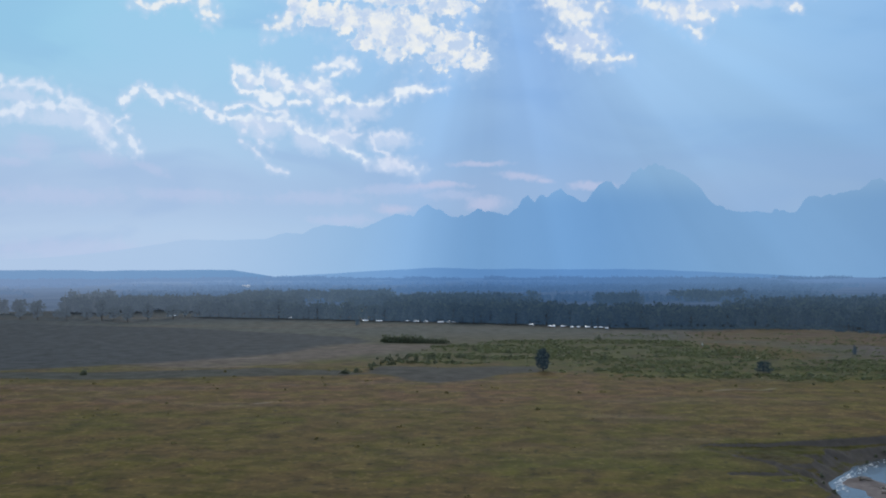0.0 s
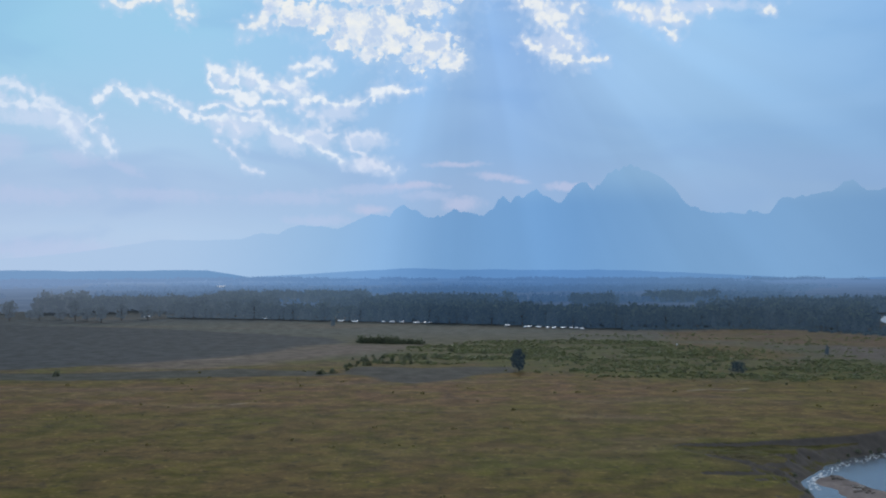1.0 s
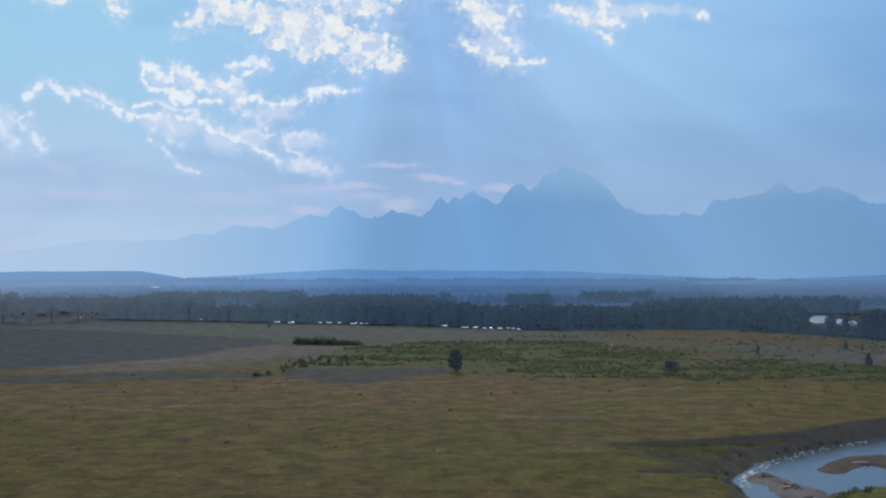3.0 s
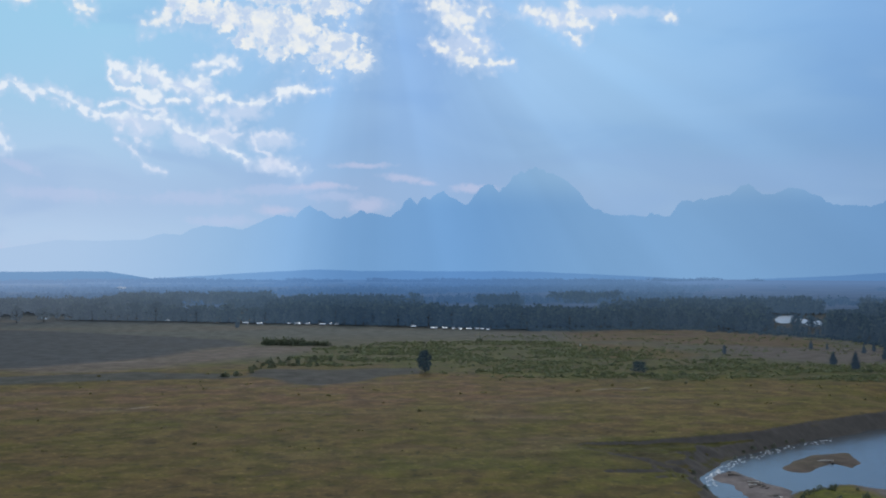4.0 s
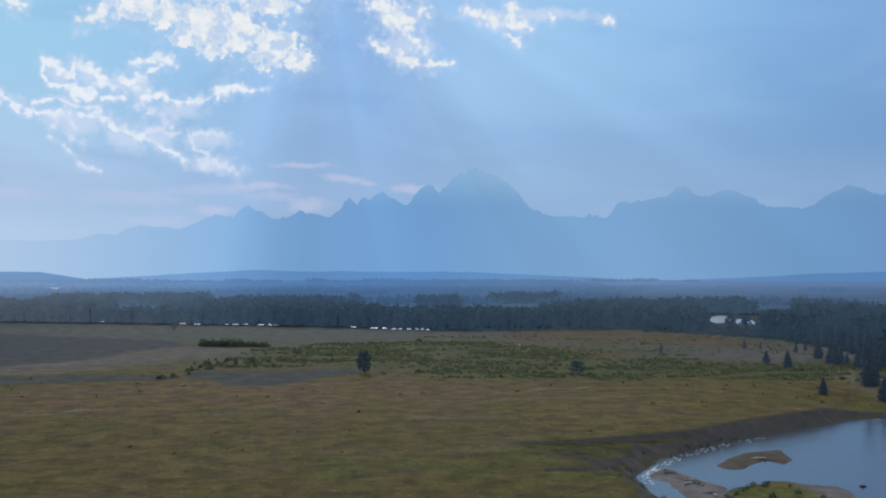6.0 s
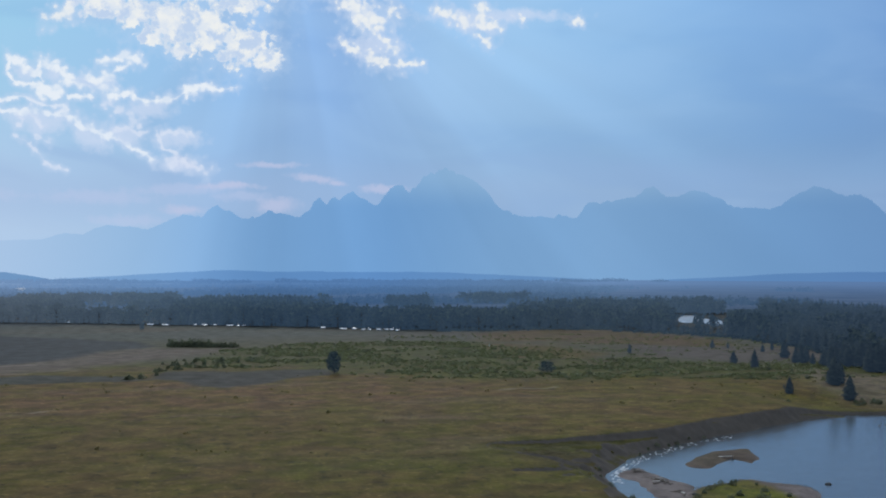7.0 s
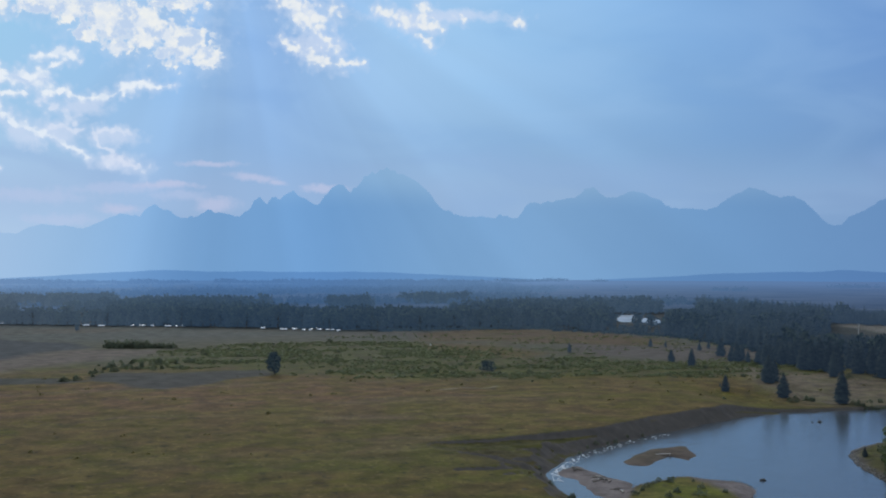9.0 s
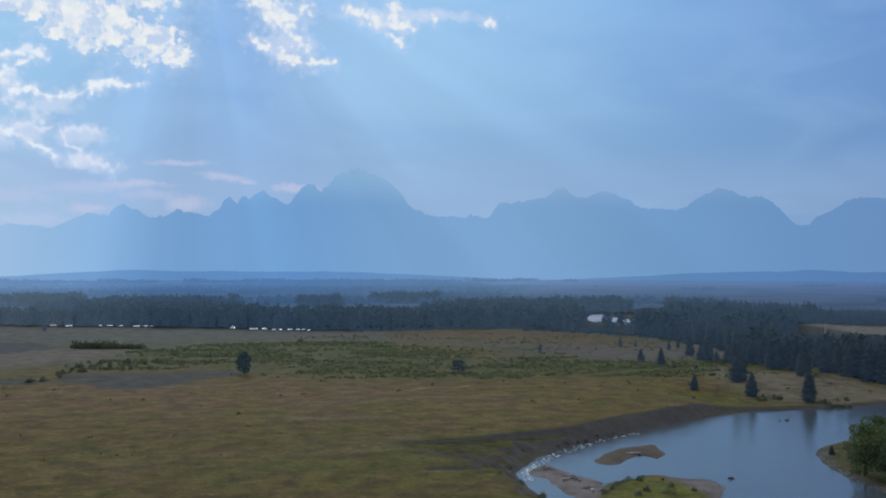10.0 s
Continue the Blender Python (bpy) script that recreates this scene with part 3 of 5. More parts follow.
def ground_height(x, y):
    x, y = np.asarray(x, float), np.asarray(y, float)
    r = np.hypot(x, y)
    z = 1.2 * fbm(x / 90, y / 90, 3, 5) * step(150, 400, r) + 0.35 * fbm(x / 9, y / 9, 3, 11) * (1 - step(900, 1500, r))
    near = (x > 20) & (x < 520) & (y > 40) & (y < 430)
    if near.any():
        a, b = x[near], y[near]
        wx, wy = a + 3.0 * fbm(a / 9, b / 9, 3, 21), b + 3.0 * fbm(a / 9, b / 9, 3, 31)
        river, lower = outline_distance(wx, wy, RIVER), outline_distance(wx, wy, LOWER)
        h = z[near]
        h = h - 3.3 * step(192, 225, a) * (1 - step(375, 430, b))
        depth = 0.9 * step(60, 85, a) + (1.0 * step(92, 116, a) + 1.2 * step(122, 148, a)) * (1 - 0.8 * step(190, 220, a))
        bench = h - depth * step(0.0, 1.0, -lower / (0.9 + 0.65 * depth)) - 2.8 * np.abs(fbm(a / 12, b / 7, 4, 41)) * step(0, 9, -lower) * step(150, 120, a)
        bench = bench + 2.2 * np.exp(-((a - 107.5) / 5.0) ** 2 - ((b - 289.0) / 4.0) ** 2) + 1.6 * np.exp(-((a - 99) / 5.0) ** 2 - ((b - 281) / 3.5) ** 2)
        for line in GULLIES:
            bench = bench - 1.0 * step(2.2, 0.5, line_distance(wx, wy, line))
        bank = WATER_Z - 0.1 + np.clip(river, 0, None) * (0.5 + 0.35 * step(108, 132, a) + 0.5 * fbm(a / 6, b / 6, 2, 51))
        bed = WATER_Z - 0.1 - np.clip(-river * 0.25, 0, 1.6)
        h = np.where(river > 0, np.minimum(bench, bank), bed)
        for poly, top, slope in ((BAR_NEAR, 0.45, 0.12), (BAR_MID, 0.5, 0.12), (ISLAND, 1.1, 0.2), (ISLAND_EAST, 1.3, 0.28)):
            s = -outline_distance(wx, wy, poly)
            h = np.where(s > -2, np.maximum(h, WATER_Z - 0.15 + np.minimum(top, (s + 0.6) * slope) + 0.2 * fbm(a / 4, b / 4, 2, 61)), h)
        z[near] = h
    for poly in (POND, POND_FAR):
        s = outline_distance(x, y, poly)
        z = np.where(s < 8, z - 1.5 * step(8, 0, s), z)
    return z


def ground_cover(x, y):
    """Plant cover and soil as one base colour for each place, with haze painted into the far ground."""
    r = np.hypot(x, y)
    wx, wy = x + 16 * fbm(x / 40, y / 40, 4, 71), y + 22 * fbm(x / 40, y / 40, 4, 81)
    c = np.empty(x.shape + (3,))
    c[:] = (0.116, 0.088, 0.036)

    def lay(amount, colour):
        c[:] = c * (1 - amount[..., None]) + np.array(colour) * amount[..., None]
    n = fbm(x / 55, y / 38, 4, 91)
    lay(step(0.0, 0.16, n) * 0.7, (0.1, 0.092, 0.028))
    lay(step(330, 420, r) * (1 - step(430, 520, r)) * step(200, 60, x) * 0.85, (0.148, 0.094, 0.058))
    # Haze painted into the base colour: greyer, then bluer with distance.
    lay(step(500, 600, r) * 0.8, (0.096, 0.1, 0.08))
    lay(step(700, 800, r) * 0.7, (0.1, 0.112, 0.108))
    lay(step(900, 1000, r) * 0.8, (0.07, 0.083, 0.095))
    streak = fbm(x / 70, y / 16, 4, 101)
    lay(step(0.1, 0.22, streak) * step(240, 330, r) * 0.45, (0.14, 0.108, 0.085))
    for poly, colour, edge, amount in (
            (PINK, (0.15, 0.122, 0.108), 25, 0.9), (GREEN, (0.08, 0.088, 0.042), 18, 0.75), (GREEN_EAST, (0.078, 0.085, 0.042), 14, 0.75),
            (RUST, (0.12, 0.087, 0.066), 22, 0.85), (RUST_SOUTH, (0.115, 0.085, 0.048), 16, 0.8), (MAUVE, (0.124, 0.106, 0.096), 18, 0.85),
            (GOLD, (0.132, 0.1, 0.042), 25, 0.7), (MAUVE_EAST, (0.165, 0.138, 0.112), 14, 0.85), (PALE_EAST, (0.18, 0.165, 0.145), 12, 0.9),
            (SAGE_BIG, (0.058, 0.067, 0.076), 10, 0.95), (SAGE_STRIP, (0.062, 0.068, 0.066), 6, 0.85), (SAGE_MID, (0.06, 0.063, 0.062), 6, 0.9)):
        lay(step(edge, -edge * 0.3, outline_distance(wx, wy, np.array(poly, float))) * amount, colour)
    # Ground is dark grey from the wood's front edge inward.
    wood_floor = step(-14, 2, r - np.interp(np.degrees(np.arctan2(x, y)), FRONT[:, 0], FRONT[:, 1]) - 14 * fbm(x / 12, y / 12, 3, 181)) * (1 - step(1300, 1500, r))
    lay(wood_floor * np.where(np.degrees(np.arctan2(x, y)) < -13.2, 0.3, 0.85) * step(2, 10, outline_distance(x, y, np.array(PALE_EAST, float))), (0.055, 0.06, 0.058))
    gap = fbm(x / 14, y / 14, 3, 191)
    for line, colour, width, amount in ((TRACK_WEST, (0.22, 0.18, 0.15), 2.4, 0.85), (TRACK_FAR, (0.26, 0.22, 0.19), 6.0, 0.7), (WASH, (0.24, 0.21, 0.19), 3.4, 0.5),
                                        (TRACK_EAST, (0.16, 0.12, 0.08), 4.0, 0.8), (SCARP_SHADE, (0.045, 0.043, 0.04), 2.6, 0.75)):
        lay(step(width, width * 0.3, line_distance(x, y, line) + 0.5 * width * fbm(x / 5, y / 5, 2, 193)) * step(0.0, 0.14, gap) * amount, colour)
    near = (x > 20) & (x < 520) & (y > 40) & (y < 430)
    if near.any():
        a, b = x[near], y[near]
        wa, wb = a + 3.0 * fbm(a / 9, b / 9, 3, 21), b + 3.0 * fbm(a / 9, b / 9, 3, 31)
        d = c[near]
        river = outline_distance(wa, wb, RIVER)
        lower = outline_distance(wa, wb, LOWER)
        k = (step(-5, 6, -lower) * 0.85)[:, None]
        d = d * (1 - k) + np.array((0.068, 0.064, 0.029)) * k
        k = step(1.0, -1.0, river)[:, None]
        d = d * (1 - k) + np.array((0.13, 0.11, 0.085)) * k
        k = (step(0, 5, -outline_distance(wa, wb, ISLAND)) * step(133, 126, a + 2 * fbm(a / 5, b / 5, 2, 95)))[:, None] * 0.9
        d = d * (1 - k) + np.array((0.13, 0.13, 0.034)) * k
        k = (step(1.0, 3.5, -outline_distance(wa, wb, ISLAND_EAST)))[:, None] * 0.9
        d = d * (1 - k) + np.array((0.08, 0.082, 0.036)) * k
        k = (step(3.0, 1.2, np.abs(outline_distance(wa, wb, ISLAND_EAST))))[:, None] * 0.85
        d = d * (1 - k) + np.array((0.11, 0.1, 0.085)) * k
        for poly in (BAR_NEAR, BAR_MID):
            k = step(1.0, -0.5, outline_distance(wa, wb, poly))[:, None]
            d = d * (1 - k) + np.array((0.2, 0.17, 0.165) if poly is BAR_NEAR else (0.125, 0.1, 0.086)) * k
        k = (step(1.0, -0.5, outline_distance(wa, wb, ISLAND)) * step(126, 133, a + 2 * fbm(a / 5, b / 5, 2, 95)))[:, None]
        d = d * (1 - k) + np.array((0.22, 0.185, 0.18)) * k
        c[near] = d
    return c


def build_ground():
    angles = np.radians(np.concatenate([np.arange(-180, -27, 4.0), np.arange(-27, 43, 0.1), np.arange(43, 180, 4.0)]))
    radii = np.concatenate([[0.0, 30, 80, 130, 170, 200], np.arange(214, 470, 0.65), np.geomspace(470, 1400, 260), np.geomspace(1410, 4960, 60)])
    A, R = np.meshgrid(angles, radii)
    x, y = R * np.sin(A), R * np.cos(A)
    z = ground_height(x, y)
    na, nr = len(angles), len(radii)
    i, j = np.meshgrid(np.arange(nr - 1), np.arange(na), indexing="ij")
    j2 = (j + 1) % na
    faces = np.stack([i * na + j, (i + 1) * na + j, (i + 1) * na + j2, i * na + j2], -1).reshape(-1, 4)
    faces = faces[:, ::-1]
    me = mesh_from("ground", np.stack([x, y, z], -1).reshape(-1, 3), faces, GRASS)
    colour = me.attributes.new("cover", "FLOAT_COLOR", "POINT")
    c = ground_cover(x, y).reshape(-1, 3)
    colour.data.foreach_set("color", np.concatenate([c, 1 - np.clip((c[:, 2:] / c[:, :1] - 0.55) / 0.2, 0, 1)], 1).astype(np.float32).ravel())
    smooth(me)
    return tagged(new("ground", me), "golden and olive dry grass flats with grey sagebrush patches", "ground", kind="structure")


build_ground()


def flat_sheet(name, poly, z, mat, label):
    p = np.array(poly)
    cx, cy = p.mean(0)
    n = len(p)
    rings = [np.c_[cx + (p[:, 0] - cx) * s, cy + (p[:, 1] - cy) * s, np.full(n, z)] for s in (1.0, 0.66, 0.33, 0.02)]
    v = np.concatenate(rings)
    f = [(k * n + i, k * n + (i + 1) % n, (k + 1) * n + (i + 1) % n, (k + 1) * n + i) for k in range(3) for i in range(n)]
    return tagged(new(name, mesh_from(name, v, f, mat)), label, "water", kind="structure")


flat_sheet("water", [(60, 100), (60, 290), (100, 312), (200, 375), (300, 385), (480, 380), (520, 200), (300, 80)], WATER_Z, WATER, "calm blue river water reflecting the hazy sky")
flat_sheet("water", POND, -0.5, GLINT_WATER, "bright stretch of river between dark woods")
flat_sheet("water", POND_FAR, -0.5, GLINT_WATER, "bright stretch of river between dark woods")


# ---- distance: mountains, foothills, far plain ----
# The crest: azimuth, elevation.
SOUTH = [(-40, 0.0), (-26, 0.1), (-19.99, 0.43), (-17.81, 0.67), (-15.86, 0.96), (-13.58, 1.35), (-11.55, 1.33), (-9.48, 1.4), (-8.44, 1.73), (-7.55, 1.67), (-6.95, 2.01), (-6.34, 2.19), (-5.29, 2.1), (-4.38, 1.98), (-3.92, 2.19), (-3.01, 2.56), (-2.56, 2.77), (-2.1, 2.71), (-1.58, 2.62)]
TEETH = [(-1.34, 2.95), (-1.12, 3.15), (-0.92, 3.27), (-0.78, 3.25), (-0.44, 3.05), (-0.22, 3.02), (0.06, 2.79), (0.4, 2.59), (0.86, 2.57), (1.03, 2.69), (1.14, 2.6), (1.49, 2.76), (1.83, 3.0), (1.94, 3.06), (2.06, 3.06), (2.23, 2.88), (2.46, 2.86), (2.98, 2.83), (3.27, 2.69), (3.51, 2.66), (3.8, 2.9), (4.03, 3.06), (4.26, 3.48), (4.49, 3.75), (4.58, 3.81), (4.76, 3.57), (4.94, 3.37), (5.17, 3.67), (5.4, 3.76), (5.67, 3.67), (5.85, 3.83), (6.08, 3.95), (6.32, 4.04), (6.53, 3.92)]
CENTRE = [(7.33, 3.48), (7.54, 3.42), (7.75, 3.49), (7.96, 3.73), (8.23, 4.06), (8.53, 4.37), (8.77, 4.46), (9.01, 4.4), (9.19, 4.16), (9.37, 4.01), (9.52, 4.23), (9.73, 4.32), (9.97, 4.62), (10.15, 4.9), (10.33, 4.93), (10.51, 5.14), (10.73, 5.08), (10.94, 5.27), (11.15, 5.21), (11.33, 5.36), (11.54, 5.24), (11.73, 5.21), (11.91, 5.03), (12.15, 5.07), (12.46, 4.89), (12.76, 4.8), (13.07, 4.56), (13.37, 4.28), (13.68, 3.95), (13.98, 3.53), (14.23, 3.22), (14.5, 3.1), (14.81, 3.04), (14.96, 2.83)]
SADDLE = [(15.11, 2.86), (15.66, 2.77), (16.27, 2.77), (16.88, 2.71), (17.21, 2.68), (17.37, 2.89), (17.46, 2.92), (17.58, 2.77), (17.79, 2.77), (18.1, 2.68), (18.4, 2.71), (18.56, 2.86), (18.74, 3.2), (18.98, 3.41), (19.22, 3.5), (19.47, 3.44), (19.65, 3.38), (19.83, 3.53), (20.01, 3.56), (20.2, 3.5), (20.44, 3.59), (20.98, 3.68), (21.44, 3.79), (21.77, 4.0), (22.07, 4.21), (22.28, 4.27), (22.43, 4.33), (22.58, 4.15), (22.86, 3.91), (23.16, 3.78), (23.7, 3.72), (24.05, 3.84), (24.29, 4.02), (24.53, 4.1)]
NORTH = [(24.77, 4.04), (25.19, 3.89), (25.48, 3.76), (25.9, 3.64), (26.22, 3.34), (26.52, 3.18), (26.96, 3.15), (27.55, 3.08), (28.31, 3.05), (28.86, 3.22), (29.35, 3.6), (29.81, 3.86), (30.1, 4.03), (30.44, 4.14), (30.73, 4.14), (31.3, 3.98), (31.64, 3.77), (32.0, 3.62), (32.57, 3.69), (32.93, 3.6), (33.26, 3.3), (33.59, 2.98), (33.98, 2.54), (34.31, 2.25), (34.64, 2.18), (34.96, 2.21), (35.32, 2.61), (35.73, 2.74), (36.13, 2.97), (36.67, 3.3), (37.12, 3.52), (37.6, 3.53), (38.59, 3.48), (41, 3.3), (60, 2.0)]


def build_mountains():
    crest = np.array(SOUTH + TEETH + CENTRE + SADDLE + NORTH)
    a = np.arange(-38, 55, 0.04)
    el = np.interp(a, crest[:, 0], crest[:, 1])
    crag = fbm(a / 0.35, a * 0 + 3.0, 4, 7) * 0.16 + np.abs(fbm(a / 0.2, a * 0 + 8.0, 3, 27)) * 0.14 - 0.04
    el = el + crag * np.clip(el - 0.6, 0, 3) / 2.6
    depth = np.linspace(0, 1, 34)
    A, D = np.meshgrid(np.radians(a), depth)
    ridge = 24 / 33
    shape = np.where(D < ridge, (D / ridge) ** 1.25, 1 - 0.9 * (D - ridge) / (1 - ridge))
    R = 4150 + 700 * D
    top = EYE + 4659 * np.tan(np.radians(el))[None, :]
    x, y = R * np.sin(A), R * np.cos(A)
    spur = np.abs(fbm(np.degrees(A) / 1.6 + D * 0.6, D * 2.2, 5, 17))
    z = shape * top - 260 * spur * np.sin(np.clip(D / ridge, 0, 1) * math.pi) * np.clip(el, 0, 4)[None, :] / 4
    z = np.maximum(z, -3.0 + 0 * z)
    n, k = len(a), len(depth)
    i, j = np.meshgrid(np.arange(k - 1), np.arange(n - 1), indexing="ij")
    f = np.stack([i * n + j, i * n + j + 1, (i + 1) * n + j + 1, (i + 1) * n + j], -1).reshape(-1, 4)
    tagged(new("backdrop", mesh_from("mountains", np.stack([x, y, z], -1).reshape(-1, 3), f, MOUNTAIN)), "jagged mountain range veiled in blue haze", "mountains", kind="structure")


def build_ridge(label, a0, a1, r, el, rough, mat, seed, width=220, run=2.5):
    """A low wooded swell of the far valley floor."""
    a = np.arange(a0, a1, 0.04)
    d = np.linspace(0, 1, 9)
    A, D = np.meshgrid(np.radians(a), d)
    ends = np.clip((a - a0) / run, 0, 1) ** 0.8 * np.clip((a1 - a) / run, 0, 1) ** 0.8
    top = EYE + r * np.tan(np.radians(el)) + rough * fbm(a / 2.2, a * 0 + seed, 6, seed)
    z = (top * ends)[None, :] * np.sin(D * math.pi) ** 0.7 - 1.5
    R = r - width * 0.5 + width * D
    n, k = len(a), len(d)
    i, j = np.meshgrid(np.arange(k - 1), np.arange(n - 1), indexing="ij")
    f = np.stack([i * n + j, i * n + j + 1, (i + 1) * n + j + 1, (i + 1) * n + j], -1).reshape(-1, 4)
    tagged(new("backdrop", mesh_from("ridge", np.stack([R * np.sin(A), R * np.cos(A), z], -1).reshape(-1, 3), f, mat)), label, "hills", kind="structure")


# Second sheet over the far ground, added to carry the painted haze.
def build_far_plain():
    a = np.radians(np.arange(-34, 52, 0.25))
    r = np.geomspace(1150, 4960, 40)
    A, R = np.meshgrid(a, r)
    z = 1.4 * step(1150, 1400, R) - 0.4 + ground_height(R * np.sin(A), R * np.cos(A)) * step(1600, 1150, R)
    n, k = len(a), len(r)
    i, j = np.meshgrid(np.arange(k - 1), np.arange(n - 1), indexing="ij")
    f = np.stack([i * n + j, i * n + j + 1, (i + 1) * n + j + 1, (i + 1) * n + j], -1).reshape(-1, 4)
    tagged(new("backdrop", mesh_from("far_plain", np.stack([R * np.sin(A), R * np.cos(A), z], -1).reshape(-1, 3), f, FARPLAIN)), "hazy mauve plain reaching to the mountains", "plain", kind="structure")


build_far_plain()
build_mountains()
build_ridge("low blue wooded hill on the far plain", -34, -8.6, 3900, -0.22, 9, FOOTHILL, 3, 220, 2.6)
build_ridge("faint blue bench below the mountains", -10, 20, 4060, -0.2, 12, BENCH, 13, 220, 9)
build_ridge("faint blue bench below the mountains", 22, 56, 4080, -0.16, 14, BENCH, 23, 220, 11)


# ---- plants ----
rng = np.random.default_rng(4)


def tube(path, radii, sides=6):
    """Tapered tube along a path: places and quads."""
    path = np.array(path, float)
    v, f = [], []
    for i, (p, r) in enumerate(zip(path, radii)):
        d = path[min(i + 1, len(path) - 1)] - path[max(i - 1, 0)]
        d = d / (np.linalg.norm(d) + 1e-9)
        s = np.cross(d, (0.3, 1, 0.1))
        s = s / np.linalg.norm(s)
        u = np.cross(d, s)
        for k in range(sides):
            t = 2 * math.pi * k / sides
            v.append(p + r * (math.cos(t) * s + math.sin(t) * u))
    for i in range(len(path) - 1):
        for k in range(sides):
            a, b = i * sides + k, i * sides + (k + 1) % sides
            f.append((a, b, b + sides, a + sides))
    return np.array(v), np.array(f)


def merged(pieces):
    v, f, n = [], [], 0
    for a, b in pieces:
        v.append(a)
        f.append(np.asarray(b) + n)
        n += len(a)
    return np.concatenate(v), np.concatenate(f)


def leaves(centres, size, squash=0.8):
    """Small leaf sprays, one quad each, at random turns."""
    n = len(centres)
    a = rng.normal(size=(n, 3))
    a /= np.linalg.norm(a, axis=1)[:, None]
    b = np.cross(a, rng.normal(size=(n, 3)))
    b /= np.linalg.norm(b, axis=1)[:, None]
    s = (size * rng.uniform(0.6, 1.35, n))[:, None]
    a, b = a * s, b * s * squash
    v = np.stack([centres - a, centres - b * 0.8, centres + a * 0.9, centres + b], 1).reshape(-1, 3)
    return v, np.arange(4 * n).reshape(n, 4)


def broadleaf_shape(height, spread, count, size, lobes=7, low=0.18):
    """Trunk with limbs, and a lobed crown of leaf sprays with gaps."""
    lean = rng.normal(0, 0.03, 2) * height
    trunk = [tube([(0, 0, -0.6), (lean[0] * 0.3, lean[1] * 0.3, height * 0.3), (lean[0], lean[1], height * 0.8)], (0.028 * height, 0.02 * height, 0.006 * height))]
    sprays = []
    for k in range(lobes):
        h = height * (low + 0.12 + (0.95 - low - 0.2) * (k + 0.5) / lobes)
        t = k * 2.4 + rng.uniform(0, 0.8)
        out = spread * 0.55 * math.sin(math.pi * min(0.95, (h / height - low * 0.5))) * rng.uniform(0.6, 1.25)
        c = np.array((lean[0] + out * math.cos(t), lean[1] + out * math.sin(t), h))
        trunk.append(tube([(lean[0] * 0.4, lean[1] * 0.4, h * 0.62), c * (0.6, 0.6, 0.86), c], (0.012 * height, 0.008 * height, 0.003 * height), 5))
        n = count // lobes
        d = rng.normal(size=(n, 3))
        d /= np.linalg.norm(d, axis=1)[:, None]
        r = rng.uniform(0.35, 1.0, n) ** 0.5
        size3 = np.array((spread * 0.42, spread * 0.42, height * 0.155)) * rng.uniform(0.75, 1.2)
        sprays.append(c + d * r[:, None] * size3)
    crown = np.concatenate(sprays)
    top = np.array((lean[0], lean[1], height * 0.86)) + rng.normal(size=(count // 8, 3)) * (spread * 0.16, spread * 0.16, height * 0.06)
    crown = np.concatenate([crown, top])
    return trunk, leaves(crown, size)


def spruce_shape(height, spread, tiers, fronds, size=None):
    """Straight trunk and a ragged cone of drooping branches."""
    trunk = tube([(0, 0, -0.6), (0, 0, height * 0.5), (0, 0, height * 0.98)], (0.02 * height, 0.012 * height, 0.002 * height))
    v = []
    for i in range(tiers * fronds):
        s = min(0.985, (i + rng.uniform(0, 1.0) * fronds) / (tiers * fronds + fronds)) ** 1.15
        h = height * (0.04 + 0.94 * s)
        r = (spread * (1 - s ** 1.9) ** 0.85 * (1 - 0.4 * max(0.0, 0.2 - s) / 0.2) + 0.02 * height * (1 - s * 0.6)) * rng.uniform(0.5, 1.12)
        t = i * 2.39996 + rng.uniform(-0.3, 0.3)
        drop = r * rng.uniform(0.2, 0.6)
        d, side = np.array((math.cos(t), math.sin(t), 0)), np.array((-math.sin(t), math.cos(t), 0))
        w = min(r * 0.45, 0.09 * height)
        p = np.array((0, 0, h + height * 0.03))
        v += [p + d * r * 0.15, p + d * r * 0.65 + side * w - (0, 0, drop * 0.9), p + d * r - (0, 0, drop * 0.7), p + d * r * 0.6 - side * w - (0, 0, drop * 0.6)]
    v = np.array(v)
    return [trunk], (v, np.arange(len(v)).reshape(-1, 4))


def bush_shape(width, height, count, size):
    stems = []
    for k in range(3):
        t = k * 2.1 + rng.uniform(0, 0.6)
        stems.append(tube([(0, 0, -0.3), (0.2 * width * math.cos(t), 0.2 * width * math.sin(t), height * 0.4), (0.36 * width * math.cos(t), 0.36 * width * math.sin(t), height * 0.85)],
                          (0.05, 0.035, 0.012), 4))
    d = rng.normal(size=(count, 3))
    d /= np.linalg.norm(d, axis=1)[:, None]
    d[:, 2] = np.abs(d[:, 2])
    bump = 1 + 0.35 * np.sin(d[:, 0] * 5 + width) * np.cos(d[:, 1] * 4 + height)
    p = d * (rng.uniform(0.4, 1, count) ** 0.5 * bump)[:, None] * (width * 0.5, width * 0.5, height * 0.95)
    return [merged(stems)], leaves(p, size)


def plant(name, shape, leaf, label, category, group, crown="crown", wood="trunk"):
    """A plant as a thing with two parts, kept far below ground until it is copied into place."""
    woods, (cv, cf) = shape
    root = new(name)
    for k, (tv, tf) in enumerate(woods):
        kind = wood if k == 0 else "limb"
        part(kind, mesh_from(kind, tv, tf, BARK), root)
    part(crown, mesh_from(crown, cv, cf, leaf), root)
    return tagged(root, label, category, group)


def height_at(x, y):
    return float(ground_height(np.array([float(x)]), np.array([float(y)]))[0])


